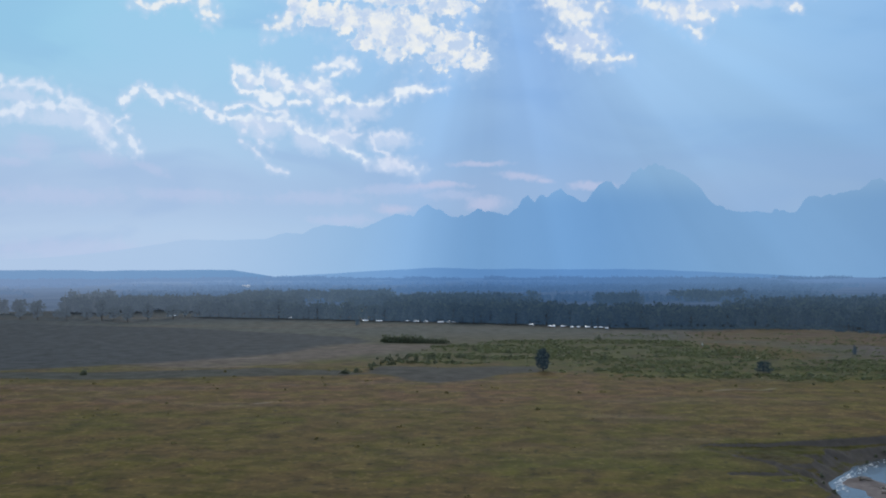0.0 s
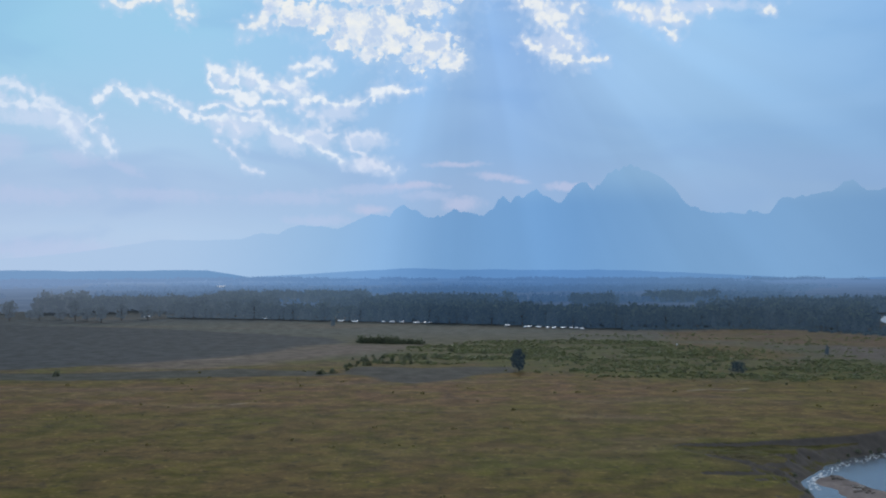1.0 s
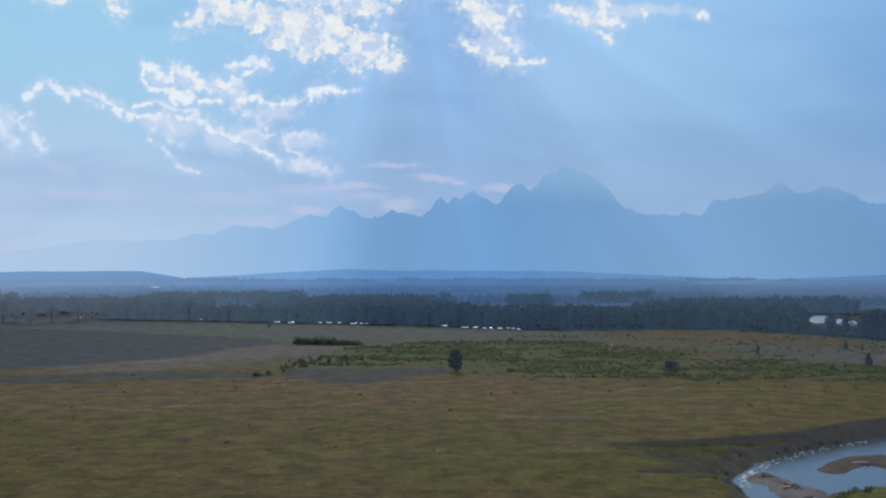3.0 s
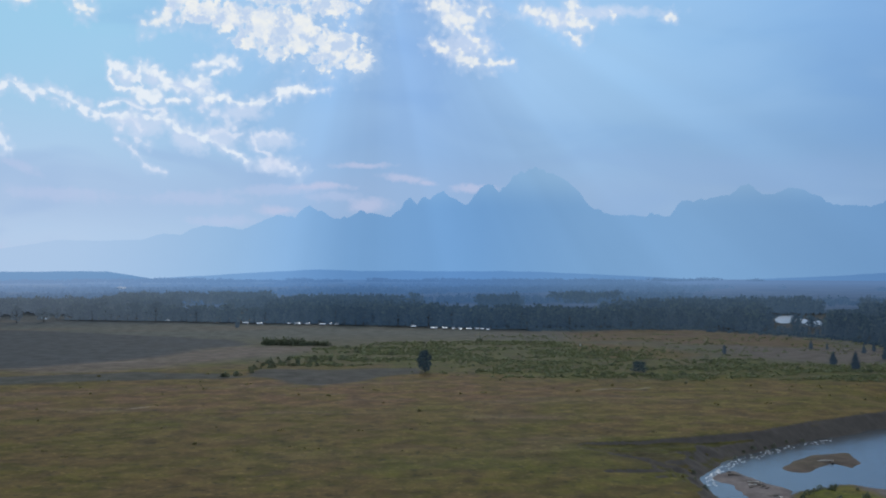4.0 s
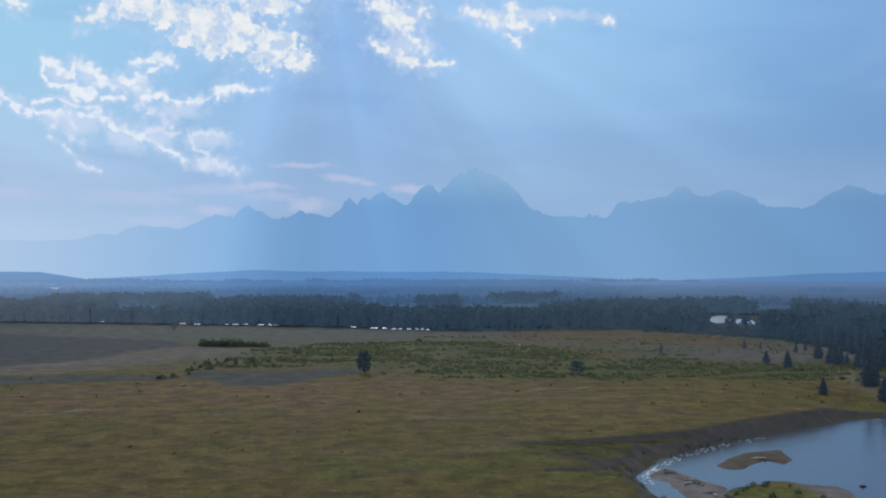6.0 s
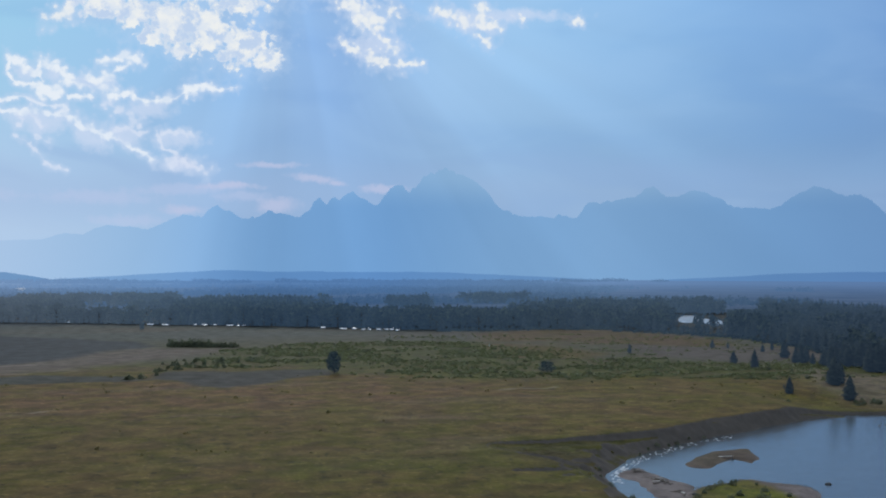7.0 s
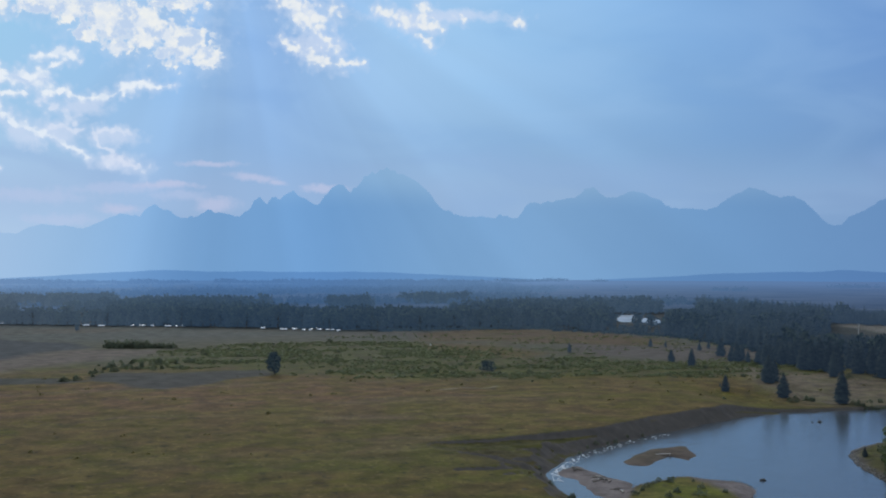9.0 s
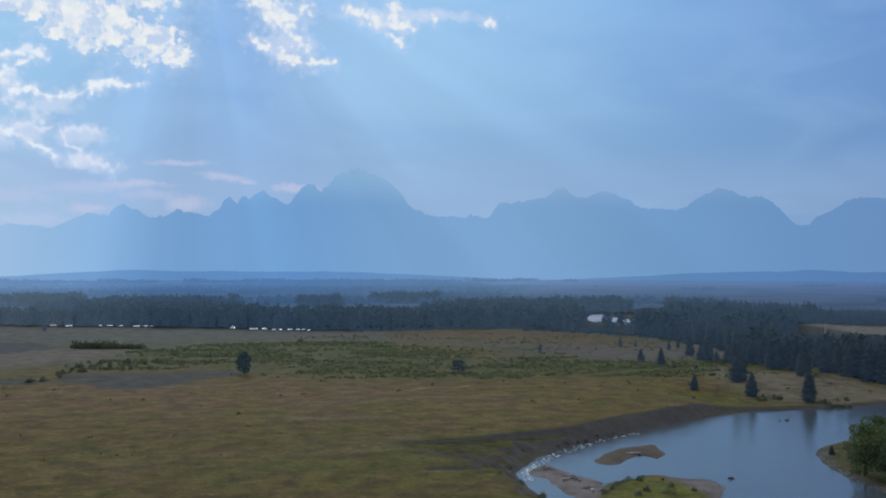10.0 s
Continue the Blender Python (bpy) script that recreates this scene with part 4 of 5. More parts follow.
class Kind:
    """Several shapes of one kind of plant; the first of each shape is itself put into place, the rest are copies."""

    def __init__(self, shapes):
        self.shapes, self.fresh, self.count = shapes, [True] * len(shapes), 0

    def put(self, x, y, scale, label="", which=None, stretch=1.0):
        i = self.count % len(self.shapes) if which is None else which
        self.count += 1
        x, y = float(x), float(y)
        z = height_at(x, y) - 0.1
        m = pose(x, y, z, 0, 0, rng.uniform(0, 360))
        if self.fresh[i]:
            ob = self.shapes[i]
            self.fresh[i] = False
        else:
            ob = copy_thing(self.shapes[i], m)
        ob.matrix_basis = m @ Matrix.Diagonal((scale * stretch, scale * stretch, scale, 1))
        if label:
            tagged(ob, label)
        return ob


# Cottonwood and spruce crowns carry the painted haze glow.
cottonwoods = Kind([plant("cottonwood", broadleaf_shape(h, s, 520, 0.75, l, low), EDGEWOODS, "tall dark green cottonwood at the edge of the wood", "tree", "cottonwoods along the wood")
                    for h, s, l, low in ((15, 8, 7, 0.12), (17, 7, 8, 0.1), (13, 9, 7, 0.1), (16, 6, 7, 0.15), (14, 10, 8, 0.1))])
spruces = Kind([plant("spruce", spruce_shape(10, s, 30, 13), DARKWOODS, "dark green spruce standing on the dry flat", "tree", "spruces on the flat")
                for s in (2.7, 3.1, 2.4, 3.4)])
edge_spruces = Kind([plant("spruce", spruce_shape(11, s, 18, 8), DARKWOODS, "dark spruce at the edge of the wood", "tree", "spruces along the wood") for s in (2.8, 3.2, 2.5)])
willows = Kind([plant("willow_bush", bush_shape(w, h, 170, 0.33), BUSH, "rounded green willow bush on the meadow", "bush", "willow bushes on the meadow", "leaves", "stems")
                for w, h in ((3.0, 2.2), (4.2, 2.4), (2.4, 2.0), (5.0, 2.6))])

# Single trees on the flat: place and height.
for x, y, h in ((229, 592, 5.9), (295, 621, 5.6), (302, 614, 4.5), (259, 520, 7.3), (257, 493, 9.7), (225, 402, 7.3), (228, 412, 2.0), (243, 387, 10.2), (255, 365, 13.8), (255, 418, 12.8), (260, 421, 10.2), (301, 543, 10.1), (291, 508, 11.4), (292, 515, 9.0), (321, 594, 5.5), (309, 583, 5.0), (293, 500, 6.9), (297, 496, 9.4), (293, 483, 12.3),
                (307, 490, 11.3), (308, 483, 10.3), (303, 465, 13.3), (305, 461, 15.0), (309, 460, 15.7), (308, 451, 14.8), (310, 448, 14.8), (296, 430, 13.0), (316, 440, 12.4), (321, 436, 13.5), (317, 421, 16.6), (321, 420, 17.2), (320, 412, 17.6), (324, 411, 18.2), (322, 404, 18.5), (324, 401, 18.5), (347, 422, 19.6), (319, 497, 12.2), (310, 499, 11.5)):
    spruces.put(x, y, h / 10.0)
for _ in range(30):
    t, d = rng.uniform(30.0, 41.5), rng.uniform(515, 640)
    if t > 36.8 or d > 565:
        spruces.put(d * math.sin(radians(t)), d * math.cos(radians(t)), rng.uniform(0.7, 1.25))
round_tree = plant("cottonwood", broadleaf_shape(5.6, 5.2, 420, 0.45, 7, 0.04), EDGEWOODS, "small round dark tree among willow bushes", "tree", "")
round_tree.matrix_basis = pose(148, 490, height_at(148, 490) - 0.1)
meadow_tree = plant("cottonwood", broadleaf_shape(10.8, 4.6, 900, 0.5, 8, 0.02), EDGEWOODS, "lone slender cottonwood beside grey sagebrush", "tree", "")
meadow_tree.matrix_basis = pose(47, 500, float(ground_height(np.array([47.0]), np.array([500.0]))[0]))
cottonwoods.put(-70, 865, 0.4, "small spreading tree on the pale flat")
for x, y, h in ((-371, 972, 15), (-360, 992, 11), (-308, 960, 18), (-300, 968, 14), (-279, 940, 15), (-269, 968, 14), (-330, 985, 13), (-345, 975, 12), (-250, 985, 15), (-392, 985, 14)):
    cottonwoods.put(x, y, h / 15.0, "tall cottonwood standing apart before the wood")

# The wood's front edge.


def front(a):
    return np.interp(a, FRONT[:, 0], FRONT[:, 1])


def clear_of_water(x, y):
    ok = np.ones(len(x), bool)
    for poly, margin in ((POND, 14), (POND_FAR, 18), (np.array(PALE_EAST, float), 4)):
        ok &= outline_distance(x, y, poly) > margin
    return ok


def tallest(a, r):
    """Height limit of the wood, cut to the camera's view: low where the bright river and the pale field show over it.
    """
    h = np.full(np.shape(a), 40.0)
    for a0, a1, edge, rear in ((23.2, 26.2, 925, 1160), (26.0, 27.8, 1300, 1490), (34.3, 41.0, 850, 985)):
        lane = (a > a0) & (a < a1) & (r < rear)
        h = np.where(lane, np.minimum(h, np.maximum(50 * (1 - r / edge), 0) + 0.8), h)
    return h


edge_a = np.concatenate([np.arange(-13.5, 24, 0.42), np.arange(24, 42, 0.3)])
for a in edge_a:
    a = a + rng.uniform(-0.2, 0.2)
    r = front(a) + rng.uniform(0, 26)
    low = float(tallest(np.array([a]), np.array([r]))[0])
    if low < 3:
        continue
    x, y = r * math.sin(radians(a)), r * math.cos(radians(a))
    if a < 22 and rng.uniform() < 0.8:
        cottonwoods.put(x, y, min(rng.uniform(0.62, 1.12), low / 15))
    else:
        edge_spruces.put(x, y, min(rng.uniform(0.8, 1.35), low / 11))

for a, r, h in ((23.6, 930, 7), (24.0, 905, 8), (24.2, 940, 5), (24.8, 915, 8), (25.0, 900, 7.5), (25.3, 935, 6), (25.7, 925, 9), (25.9, 905, 10), (23.4, 900, 8), (23.8, 890, 7), (24.4, 890, 7), (24.6, 925, 6), (25.2, 880, 8), (25.5, 900, 8), (24.1, 955, 5), (25.15, 960, 5), (26.5, 1150, 9), (26.9, 1200, 8)):
    edge_spruces.put(r * math.sin(radians(a)), r * math.cos(radians(a)), h / 20, "slim dark spruce before the bright river")

for a, r, h in ((24.66, 890, 11), (24.74, 900, 12), (25.4, 900, 11), (25.46, 890, 12), (23.4, 900, 9)):
    cottonwoods.put(r * math.sin(radians(a)), r * math.cos(radians(a)), h / 15, "dark round cottonwood before the bright river", stretch=0.8)

for x, y, k in ((-46, 488, 0.75), (-44, 488, 0.8), (-41, 499, 0.7), (-40, 491, 0.5), (-36, 526, 0.6), (-34, 523, 0.9), (-31, 526, 0.5), (-29, 557, 0.8), (-27, 532, 0.9), (-25, 532, 0.8), (-23, 557, 0.9), (-20, 557, 0.8), (-25, 581, 0.6), (-18, 588, 0.6), (-16, 541, 0.8), (-14, 541, 0.7), (-18, 541, 0.6), (-35, 564, 0.5), (-7, 574, 0.8), (-8, 541, 0.7), (-4, 541, 0.8), (5, 541, 0.8)):
    willows.put(x, y, k, "dark willow bush at the edge of the sagebrush")

# Big cottonwoods on the eastern island.
island_trees = Kind([plant("cottonwood", broadleaf_shape(h, w, 3000, 0.3, 11, 0.06), ISLAND_LEAF, "full green cottonwood on the grassy island", "tree", "cottonwoods on the island") for h, w in ((14, 7.0), (13, 6.2))])
for x, y, k in ((179.5, 233.5, 1.0), (183, 229, 0.92), (179, 224, 0.9), (186, 226, 1.0), (205, 261, 0.8), (203, 252, 0.8), (190, 238, 0.85), (196, 244, 0.9), (212, 256, 1.0), (222, 258, 1.0), (186, 219, 0.9)):
    island_trees.put(x, y, k)
for x, y, k in ((191.5, 254.5, 1.1), (194.5, 257, 0.9), (200, 267.5, 1.0), (197, 261, 0.8), (186, 246, 0.9), (189, 249, 0.7), (193, 251, 1.2), (181, 239, 0.8)):
    willows.put(x, y, k, "dense dark willow bush on the grassy island")
for x, y, k in ((121, 298, 0.4), (125, 301, 0.45), (130, 304, 0.4), (134, 307, 0.5), (140, 311.5, 0.4), (147, 316, 0.4), (116, 292, 0.4), (95, 268, 0.4), (92, 258, 0.4), (91, 248, 0.45), (93, 238, 0.5), (90, 232, 0.5)):
    willows.put(x, y, k, "low green willow bush at the water's edge")
for x, y, k in ((241, 380, 0.7), (239, 375, 0.7), (242, 376, 0.7), (248, 378, 0.9), (249, 376, 0.9), (259, 364, 0.7), (258, 360, 0.7), (259, 358, 0.7), (259, 356, 0.7), (261, 356, 0.7), (263, 355, 0.7), (264, 355, 0.7), (267, 356, 0.7)):
    willows.put(x, y, k, "low dark bush in a row above the water")
for x, y, k in ((191.5, 263.7, 0.3), (198, 262, 0.3)):
    spruces.put(x, y, k, "young spruce on the grassy island")
for x, y, k in ((119, 246, 0.55), (121, 244, 0.6), (116, 243, 0.4), (124, 248, 0.45), (113, 240, 0.5), (117, 232, 0.6), (125, 235, 0.5), (110, 236, 0.5), (121, 228, 0.6), (128, 229, 0.45), (113, 228, 0.5), (127, 243, 0.35), (107, 233, 0.45)):
    willows.put(x, y, k, "low green willow bush on the island")


def joined(name, shapes, spots, mat, label, category, group=""):
    """Many alike plants joined into one sheet of growth."""
    vs, fs, n = [], [], 0
    for i, (v, f) in enumerate(shapes):
        mine = spots[i::len(shapes)]
        if not len(mine):
            continue
        t = rng.uniform(0, 2 * math.pi, len(mine))
        c, s = np.cos(t)[:, None], np.sin(t)[:, None]
        k, w = mine[:, 3][:, None], mine[:, 4][:, None]
        x = (v[:, 0] * c - v[:, 1] * s) * k * w + mine[:, 0][:, None]
        y = (v[:, 0] * s + v[:, 1] * c) * k * w + mine[:, 1][:, None]
        z = v[:, 2] * k + mine[:, 2][:, None]
        vs.append(np.stack([x, y, z], -1).reshape(-1, 3))
        fs.append((f[None] + (np.arange(len(mine)) * len(v))[:, None, None]).reshape(-1, f.shape[1]) + n)
        n += len(mine) * len(v)
    return tagged(new(name, mesh_from(name, np.concatenate(vs), np.concatenate(fs), mat)), label, category, group, "stuff")


def spots_at(x, y, scale, wide=None):
    z = ground_height(x, y) - 0.1
    return np.stack([x, y, z, scale, np.ones(len(x)) if wide is None else wide], 1)


def scatter(n, a0, a1, r0, r1):
    a = rng.uniform(a0, a1, n)
    r = np.sqrt(rng.uniform(r0 ** 2, r1 ** 2, n))
    return a, r, r * np.sin(np.radians(a)), r * np.cos(np.radians(a))


def small_broadleaf():
    t, c = broadleaf_shape(15, 8.5, 66, 1.7, 6, 0.08)
    return merged([t[0], c])


def small_spruce():
    t, c = spruce_shape(14, 3.3, 11, 6)
    return merged([t[0], c])


# The wood behind its front edge.
a, r, x, y = scatter(26000, -26, 43, 480, 1500)
f = front(a)
patch = fbm(x / 120, y / 120, 3, 131)
deep = np.where(a < -13, 20, np.where(a < 18, np.interp(a, [-2, 6], [45, 120]), np.interp(a, [18, 26, 32, 37], [200, 540, 540, 430])))
inside = (r > f + 14) & (r < f + deep + np.where(a < 18, 110, 220) * patch)
inside |= (r > f + 90) & (patch > 0.11) & ((a < 21) | (r < f + deep + 60))
inside &= ~((a < -13.2) & ((patch < 0.06) | (r < f + 75))) & clear_of_water(x, y) & (tallest(a, r) > 3)
x, y, a, r = x[inside], y[inside], a[inside], r[inside]
limit = tallest(a, r)
conifer = rng.uniform(size=len(x)) < np.interp(a, [-25, 15, 24, 30], [0.2, 0.25, 0.7, 0.95])
joined("hazed_woods", [small_broadleaf() for _ in range(4)], spots_at(x[~conifer], y[~conifer], np.minimum(rng.uniform(0.6, 1.15, (~conifer).sum()), limit[~conifer] / 15)), EDGEWOODS, "dense dark cottonwood belt across the valley floor", "woods")
joined("hazed_woods", [small_spruce() for _ in range(4)], spots_at(x[conifer], y[conifer], np.minimum(rng.uniform(0.6, 1.1, conifer.sum()) * np.interp(r[conifer], [700, 950], [0.85, 1.3]), limit[conifer] / 14)), DARKWOODS, "dark spruce wood beside the river", "woods")

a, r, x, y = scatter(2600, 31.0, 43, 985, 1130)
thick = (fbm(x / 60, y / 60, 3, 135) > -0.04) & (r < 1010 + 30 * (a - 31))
joined("hazed_woods", [small_spruce() for _ in range(3)], spots_at(x[thick], y[thick], rng.uniform(0.35, 0.85, thick.sum())), DARKWOODS, "dark spruce belt behind the pale field", "woods")

# Brush along the foot of the wood and round the ponds.
a = rng.uniform(-13.2, 42, 1500)
r = front(a) + np.where(a < 11, 16 + np.abs(rng.normal(0, 7, len(a))), rng.normal(4, 9, len(a)))
x, y = r * np.sin(np.radians(a)), r * np.cos(np.radians(a))
rim = np.concatenate([POND[rng.integers(0, len(POND), 170)] + rng.normal(0, 5.5, (170, 2)), POND_FAR[rng.integers(0, len(POND_FAR), 60)] + rng.normal(0, 6, (60, 2))])
x, y = np.concatenate([x, rim[:, 0]]), np.concatenate([y, rim[:, 1]])
dry = (outline_distance(x, y, POND) > 0.5) & (outline_distance(x, y, POND_FAR) > 0.5)
brush = [bush_shape(w, h, 26, 0.8)[1] for w, h in ((4.2, 2.2), (5.4, 2.6), (3.2, 1.9))]
joined("hazed_brush", brush, spots_at(x[dry], y[dry], rng.uniform(0.45, 1.1, dry.sum())), EDGEWOODS, "dark brush along the foot of the wood", "brush")

# Woods far out on the plain.
a, r, x, y = scatter(70000, -27, 44, 1400, 4000)
patch = fbm(np.radians(a) * 5, r / 240, 4, 141) + 0.5 * fbm(x / 90, y / 90, 2, 145) + np.where(a > 8, 0.03, 0) - 0.05 * step(2300, 3600, r) - 0.35 * step(18, 25, a) * step(1350, 1800, r)
ok = patch > 0.045
for a0, r0, wide, deep in ((35.4, 2780, 1.25, 70), (39.3, 2600, 1.6, 90), (29.5, 2300, 0.9, 40)):
    ok |= ((a - a0) / wide) ** 2 + ((r - r0) / deep) ** 2 < 1
x, y = x[ok], y[ok]
far_shape = [spruce_shape(14, 3.6, 4, 4)[1] for _ in range(2)] + [leaves(rng.normal(size=(9, 3)) * (3.4, 3.4, 2.4) + (0, 0, 6.0), 3.2) for _ in range(4)]
joined("hazed_woods", far_shape, spots_at(x, y, rng.uniform(0.5, 1.0, len(x))), FARWOODS, "bluish far woods scattered over the plain", "woods")

# Willow thickets on the meadow.
a, r, x, y = scatter(22000, -8, 42, 420, 760)
green = np.minimum(outline_distance(x, y, np.array(GREEN, float)), outline_distance(x, y, np.array(GREEN_EAST, float)))
n = fbm(x / 34, y / 11, 4, 151) + rng.normal(0, 0.05, len(x))
ok = (green < 14) & (n > 0.04 + 0.006 * np.clip(green, -5, 30))
x, y = x[ok], y[ok]
nearest = np.argsort(np.hypot(x, y))
own = nearest[::max(1, len(nearest) // 170)][:170]
rest = np.setdiff1d(nearest, own)
for i in own:
    willows.put(x[i], y[i], rng.uniform(0.35, 0.8))
thicket = [bush_shape(w, h, 34, 0.62)[1] for w, h in ((3.4, 1.9), (4.4, 2.1), (2.6, 1.7))]
joined("willow_thicket", thicket, spots_at(x[rest], y[rest], rng.uniform(0.28, 0.62, len(rest)), rng.uniform(1.2, 2.0, len(rest))), WILLOW, "green willow thicket spread over the wet meadow", "thicket")

a, r, x, y = scatter(5000, 8, 32, 500, 800)
n = fbm(x / 50, y / 9, 4, 157) + rng.normal(0, 0.06, len(x))
ok = (n > 0.13) & (r < front(a) - 8)
joined("willow_thicket", thicket, spots_at(x[ok], y[ok], rng.uniform(0.25, 0.5, ok.sum()), rng.uniform(1.2, 2.2, ok.sum())), WILLOW, "low grey-green brush in level lines over the flat", "thicket")

# Single bushes and a hedge-like row.
for x, y, k in ((-45, 488, 1.0), (-40, 493, 0.9), (-34, 505, 0.7), (-28, 551, 1.2), (-19, 571, 1.1), (-22, 548, 0.9), (-31, 540, 0.8), (-36, 520, 0.6), (-14, 556, 1.1), (-8, 560, 1.0), (-164, 485, 1.1),
                (102, 699, 1.2), (3, 566, 1.0), (10, 572, 1.1), (-5, 574, 0.8), (212, 380, 0.5), (263, 366, 0.7), (268, 366, 0.6), (273, 366, 0.7), (247, 385, 0.5), (251, 383, 0.6), (300, 425, 0.9)):
    willows.put(x, y, k)
for k in range(34):
    willows.put(-38 + 1.18 * k + rng.uniform(-0.6, 0.6), 691 + -0.32 * k + rng.uniform(-3, 3), rng.uniform(1.4, 2.1) * (1 if k < 20 else 0.75), "dark green bush in a dense row")

# Sagebrush and grass tufts over the flats.
a, r, x, y = scatter(700, -25, 42, 222, 520)
n = fbm(x / 26, y / 22, 5, 161) + rng.normal(0, 0.07, len(x))
inriver = outline_distance(x, y, RIVER)
ok = (n > 0.05) & (inriver > 3)
x, y = x[ok], y[ok]
tuft = [bush_shape(1.5, 0.34, 8, 0.34)[1] for _ in range(4)]
joined("sagebrush", tuft, spots_at(x, y, rng.uniform(0.4, 1.0, len(x)) ** 2 * 1.9), SAGE, "low olive-grey sagebrush tufts over dry grass", "sagebrush")


# ---- things on the flat ----
def box(bm, x0, x1, y0, y1, z0, z1, bevel=0.0):
    made = bmesh.ops.create_cube(bm, size=1.0, matrix=Matrix.LocRotScale(((x0 + x1) / 2, (y0 + y1) / 2, (z0 + z1) / 2), None, (x1 - x0, y1 - y0, z1 - z0)))
    if bevel:
        edges = list({e for v in made["verts"] for e in v.link_edges})
        bmesh.ops.bevel(bm, geom=edges, offset=bevel, segments=2, affect="EDGES")


def solid(name, bm, mat):
    me = bpy.data.meshes.new(name)
    bm.to_mesh(me)
    bm.free()
    me.materials.append(mat)
    return me


def rounded_shell(x0, x1, half, z0, z1, n=10):
    """A long body with a rounded cross-section and drawn-in ends."""
    rings = []
    for t, k in ((0.0, 0.72), (0.06, 0.92), (0.14, 1.0), (0.86, 1.0), (0.95, 0.93), (1.0, 0.8)):
        ring = []
        for i in range(n * 2):
            u = 2 * math.pi * i / (n * 2)
            c, s = math.cos(u), math.sin(u)
            ring.append((x0 + (x1 - x0) * t, half * k * c, (z0 + z1) / 2 + (z1 - z0) / 2 * k * s))
        rings.append(ring)
    bm = bmesh.new()
    vs = [[bm.verts.new(p) for p in ring] for ring in rings]
    for a, b in zip(vs[:-1], vs[1:]):
        for i in range(len(a)):
            bm.faces.new((a[i], a[(i + 1) % len(a)], b[(i + 1) % len(a)], b[i]))
    bm.faces.new(vs[0][::-1])
    bm.faces.new(vs[-1])
    for f in bm.faces:
        f.smooth = True
    return bm


def pane(bm, x0, x1, y, z0, z1):
    box(bm, x0, x1, y - 0.02, y + 0.02, z0, z1)
    return bm


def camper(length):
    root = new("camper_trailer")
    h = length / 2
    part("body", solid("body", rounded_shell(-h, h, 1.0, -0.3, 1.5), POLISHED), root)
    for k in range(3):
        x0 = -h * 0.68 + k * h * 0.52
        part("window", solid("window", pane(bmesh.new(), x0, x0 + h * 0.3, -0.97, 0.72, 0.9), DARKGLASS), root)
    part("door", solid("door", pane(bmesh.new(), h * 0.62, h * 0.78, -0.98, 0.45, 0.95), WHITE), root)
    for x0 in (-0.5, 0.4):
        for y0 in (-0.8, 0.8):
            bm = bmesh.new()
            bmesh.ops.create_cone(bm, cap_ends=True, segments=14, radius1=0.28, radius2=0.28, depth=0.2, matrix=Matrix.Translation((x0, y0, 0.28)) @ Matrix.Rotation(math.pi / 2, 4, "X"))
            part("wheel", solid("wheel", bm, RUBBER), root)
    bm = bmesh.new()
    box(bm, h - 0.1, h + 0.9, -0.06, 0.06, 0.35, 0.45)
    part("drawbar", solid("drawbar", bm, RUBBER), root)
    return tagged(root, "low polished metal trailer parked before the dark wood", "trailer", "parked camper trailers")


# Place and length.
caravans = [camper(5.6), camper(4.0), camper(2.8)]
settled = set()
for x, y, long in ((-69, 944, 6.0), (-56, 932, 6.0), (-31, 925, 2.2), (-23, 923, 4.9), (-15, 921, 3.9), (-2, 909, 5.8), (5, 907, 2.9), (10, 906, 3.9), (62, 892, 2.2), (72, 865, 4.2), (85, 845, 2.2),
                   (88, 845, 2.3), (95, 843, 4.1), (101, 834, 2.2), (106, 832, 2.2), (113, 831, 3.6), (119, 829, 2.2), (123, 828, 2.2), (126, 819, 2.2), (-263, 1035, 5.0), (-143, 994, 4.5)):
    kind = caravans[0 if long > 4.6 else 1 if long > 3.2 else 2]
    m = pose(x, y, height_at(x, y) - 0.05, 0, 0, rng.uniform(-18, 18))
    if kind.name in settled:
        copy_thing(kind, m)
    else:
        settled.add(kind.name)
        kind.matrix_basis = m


def log(name, x, y, z, length, radius, turn, mat, label):
    v, f = tube([(-length / 2, 0, 0), (-length * 0.1, 0.025 * length, radius * 0.4), (length / 2, 0, radius)], (radius, radius * 0.85, radius * 0.3), 7)
    root = new(name, smooth(mesh_from(name, v, f, mat)))
    root.matrix_basis = pose(x, y, z, rng.uniform(0, 90), rng.uniform(-8, 8), turn)
    return tagged(root, label, "driftwood", "driftwood on the gravel bars")


log("driftwood_log", 138.5, 283.1, height_at(138.5, 283.1) + 0.15, 4.6, 0.2, -35, BLEACHED, "bleached log lying on the gravel bar")
log("driftwood_log", 139.7, 281.5, height_at(139.7, 281.5) + 0.15, 1.8, 0.35, 70, DRIFT, "dark root stump lying on the gravel bar")
for k in range(24):
    x, y = ((107.2, 254.7), (106.2, 240.8), (107.2, 254.7), (105.3, 268.2))[k % 4]
    x, y = x + rng.normal(0, 1.3), y + rng.normal(0, 1.8)
    log("driftwood_log", x, y, height_at(x, y) + 0.2, rng.uniform(1.6, 4.2), rng.uniform(0.1, 0.24), rng.uniform(0, 180), BLEACHED if k % 9 == 0 else DRIFT, "dark weathered driftwood heaped on the gravel bar")


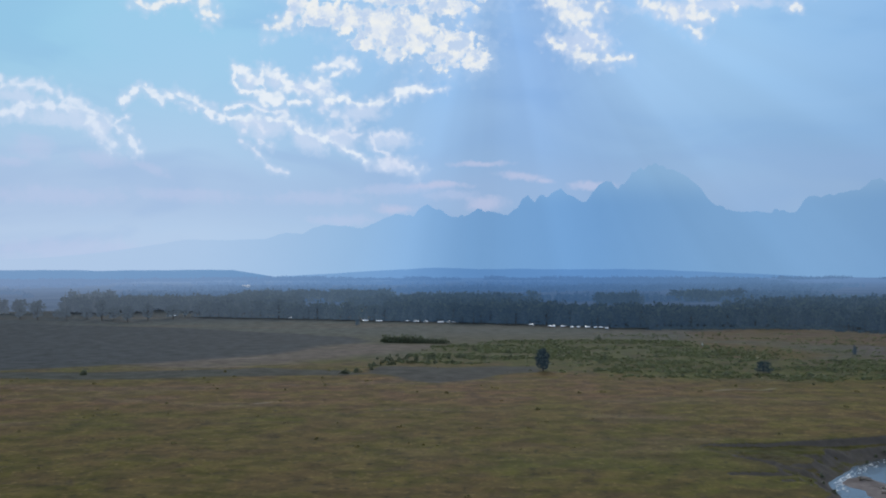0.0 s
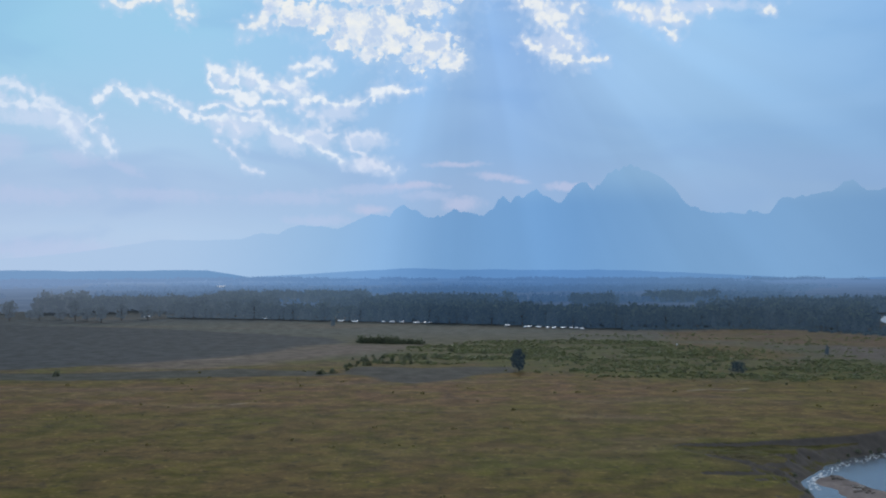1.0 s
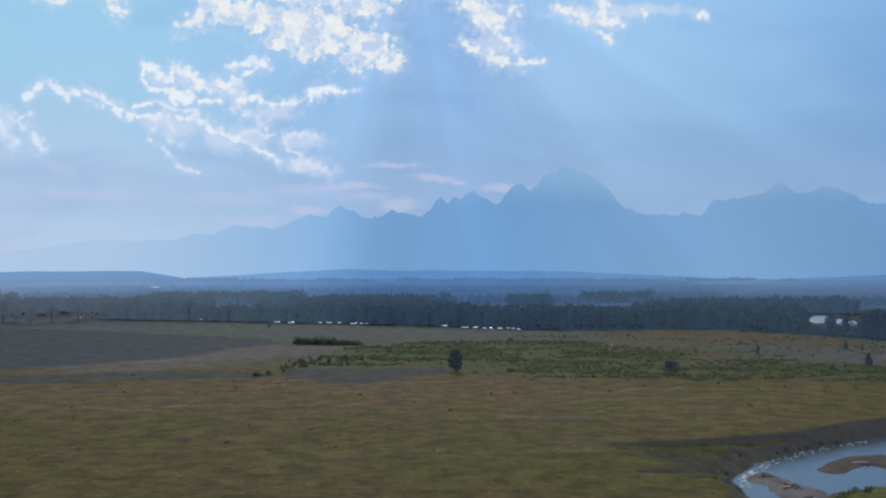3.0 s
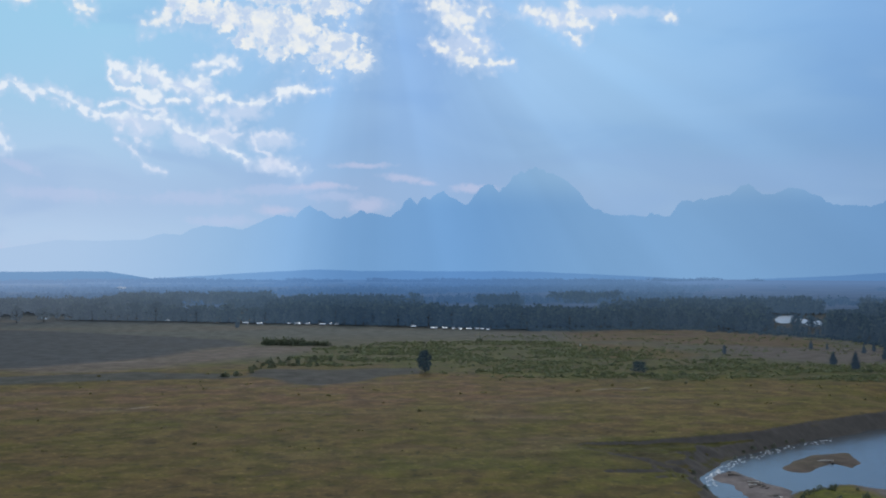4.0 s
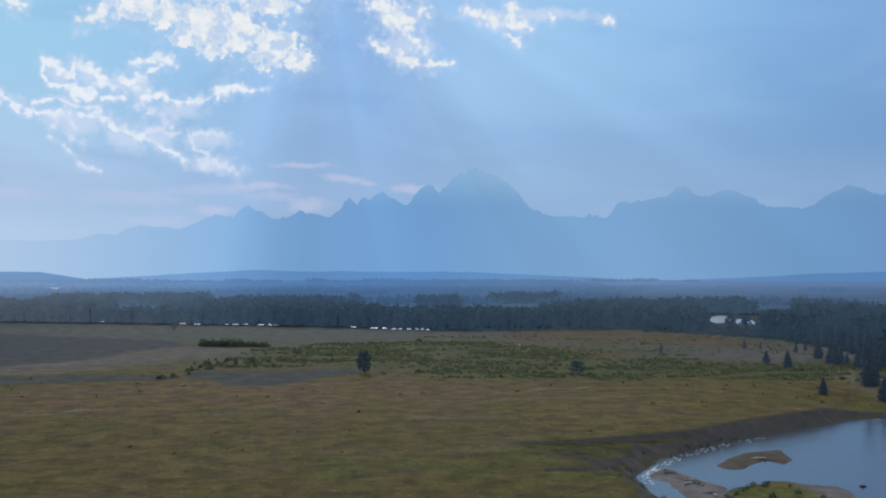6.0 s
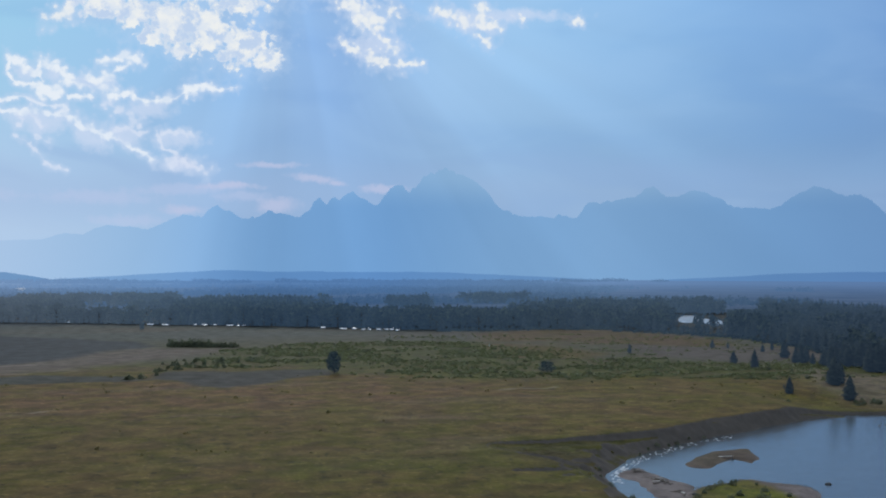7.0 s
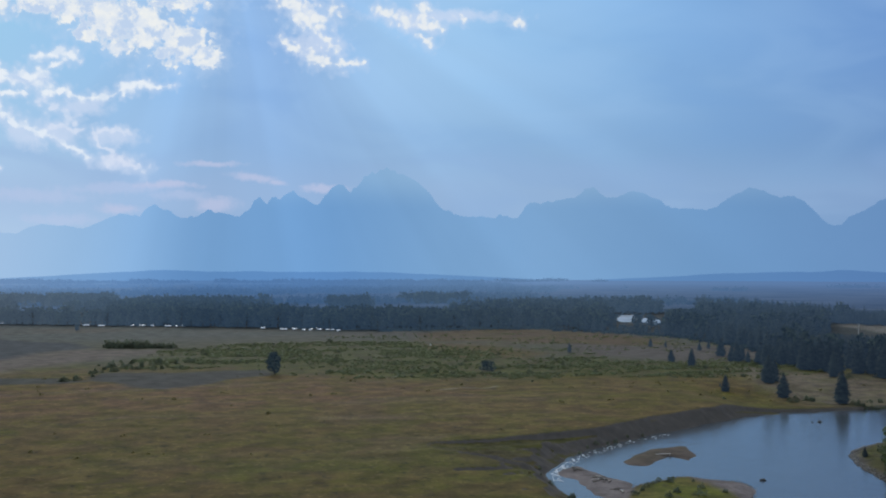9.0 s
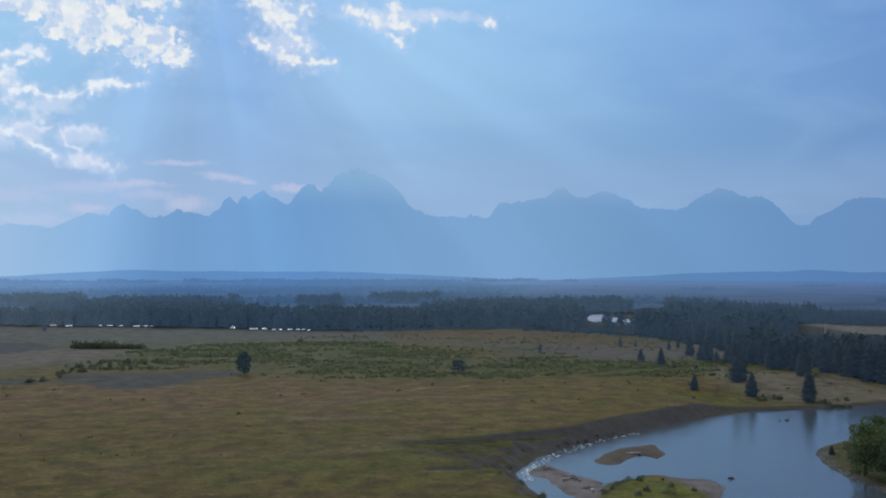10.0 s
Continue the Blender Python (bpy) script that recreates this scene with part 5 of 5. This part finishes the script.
def boulder(x, y, z, size, label):
    bm = bmesh.new()
    bmesh.ops.create_icosphere(bm, subdivisions=2, radius=size)
    for v in bm.verts:
        v.co *= 0.8 + 0.4 * noise.noise(v.co * 1.3 / size + Vector((x, y, 0)))
        v.co.z *= 0.6
    ob = new("boulder", solid("boulder", bm, ROCK))
    ob.matrix_basis = pose(x, y, z)
    return tagged(ob, label, "rock", "rocks in the river")


for x, y, s in ((147, 244, 0.9), (222, 331, 1.0), (108, 237, 0.8), (106, 271, 0.7), (219, 331, 0.5)):
    boulder(x, y, max(WATER_Z, height_at(x, y)) + 0.1, s, "dark wet rock standing in the river")


def foam_flecks():
    """Broken white water along the riffle at the foot of the bank."""
    shore = RIVER[:60]
    v, f = [], []
    for k in range(190):
        i = int(rng.integers(8, 16)) if k < 90 else int(rng.integers(16, 34))
        p = shore[i] * (1 - (s := rng.uniform())) + shore[i + 1] * s
        inward = np.array((0.75, -0.66))
        p = p + inward * abs(rng.normal(0, 2.2)) + inward * 0.8
        w, h = rng.uniform(0.15, 0.6), rng.uniform(0.06, 0.22)
        n = len(v)
        v += [(p[0] - w, p[1] - h, WATER_Z + 0.03), (p[0] + w * 0.4, p[1] - h, WATER_Z + 0.05), (p[0] + w, p[1] + h, WATER_Z + 0.04), (p[0] - w * 0.5, p[1] + h, WATER_Z + 0.06)]
        f.append((n, n + 1, n + 2, n + 3))
    tagged(new("river_foam", mesh_from("river_foam", v, f, FOAM)), "broken white riffle water along the bank", "foam", kind="stuff")


foam_flecks()


def cobbles(outline, count, low, high):
    """Pale stones along a shore."""
    shapes = []
    for k in range(4):
        bm = bmesh.new()
        bmesh.ops.create_icosphere(bm, subdivisions=1, radius=0.5)
        for v in bm.verts:
            v.co *= 0.75 + 0.5 * noise.noise(v.co * 2 + Vector((k * 7.0, 0, 0)))
            v.co.z *= 0.6
        shapes.append((np.array([v.co[:] for v in bm.verts]), np.array([[v.index for v in f.verts] for f in bm.faces])))
        bm.free()
    spots = []
    for _ in range(count):
        i = int(rng.integers(0, len(outline) - 1))
        p = outline[i] + (outline[i + 1] - outline[i]) * rng.uniform() + rng.normal(0, 0.5, 2)
        spots.append((p[0], p[1], max(height_at(*p), WATER_Z) + 0.02, rng.uniform(low, high), 1.0))
    joined("cobbles", shapes, np.array(spots), PALE_STONE, "pale rounded cobbles along the water's edge", "stones")


cobbles(ISLAND_EAST[:32], 420, 0.35, 1.3)
cobbles(ISLAND[5:38], 160, 0.2, 0.6)


def snag(x, y, height):
    """A dead, bleached tree."""
    root = new("dead_tree")
    v, f = tube([(0, 0, -0.5), (0.15, 0.1, height * 0.5), (0.1, 0, height)], (0.28, 0.2, 0.05))
    part("trunk", mesh_from("trunk", v, f, BLEACHED), root)
    for k in range(5):
        t, h = k * 1.9, height * (0.45 + 0.1 * k)
        v, f = tube([(0.12, 0.05, h), (0.9 * math.cos(t), 0.9 * math.sin(t), h + 0.5), (1.5 * math.cos(t), 1.5 * math.sin(t), h + 1.2)], (0.08, 0.05, 0.02), 5)
        part("limb", mesh_from("limb", v, f, BLEACHED), root)
    root.matrix_basis = pose(x, y, height_at(x, y))
    return tagged(root, "bleached dead tree standing before the dark wood", "tree")


snag(486, 676, 10)


def ranch_building(x, y):
    root = new("ranch_building")
    bm = bmesh.new()
    box(bm, -9, 9, -4, 4, -0.5, 3.2)
    part("wall", solid("wall", bm, WHITE), root)
    bm = bmesh.new()
    a = [bm.verts.new(p) for p in ((-9.6, -4.6, 3.1), (9.6, -4.6, 3.1), (9.6, 0, 5.4), (-9.6, 0, 5.4), (-9.6, 4.6, 3.1), (9.6, 4.6, 3.1))]
    for ids in ((0, 1, 2, 3), (3, 2, 5, 4), (0, 3, 4), (1, 5, 2), (0, 4, 5, 1)):
        bm.faces.new([a[k] for k in ids])
    part("roof", solid("roof", bm, METAL_ROOF), root, "pale metal gable roof")
    for x0 in (-5.5, 0, 5.5):
        bm = bmesh.new()
        box(bm, x0 - 0.6, x0 + 0.6, -4.05, -3.98, 1.0, 2.2)
        part("window", solid("window", bm, DARKGLASS), root)
    root.matrix_basis = pose(x, y, height_at(x, y) + 1.0, 0, 0, 12)
    return tagged(root, "long white ranch building far out on the plain", "building")


ranch_building(-431, 2323)

bm = bmesh.new()
box(bm, -0.35, 0.35, -0.35, 0.35, -0.2, 1.25, 0.05)
marker = new("marker_post", solid("marker_post", bm, WHITE))
marker.matrix_basis = pose(160.5, 658.6, height_at(160.5, 658.6))
tagged(marker, "short white marker post on the meadow", "post")
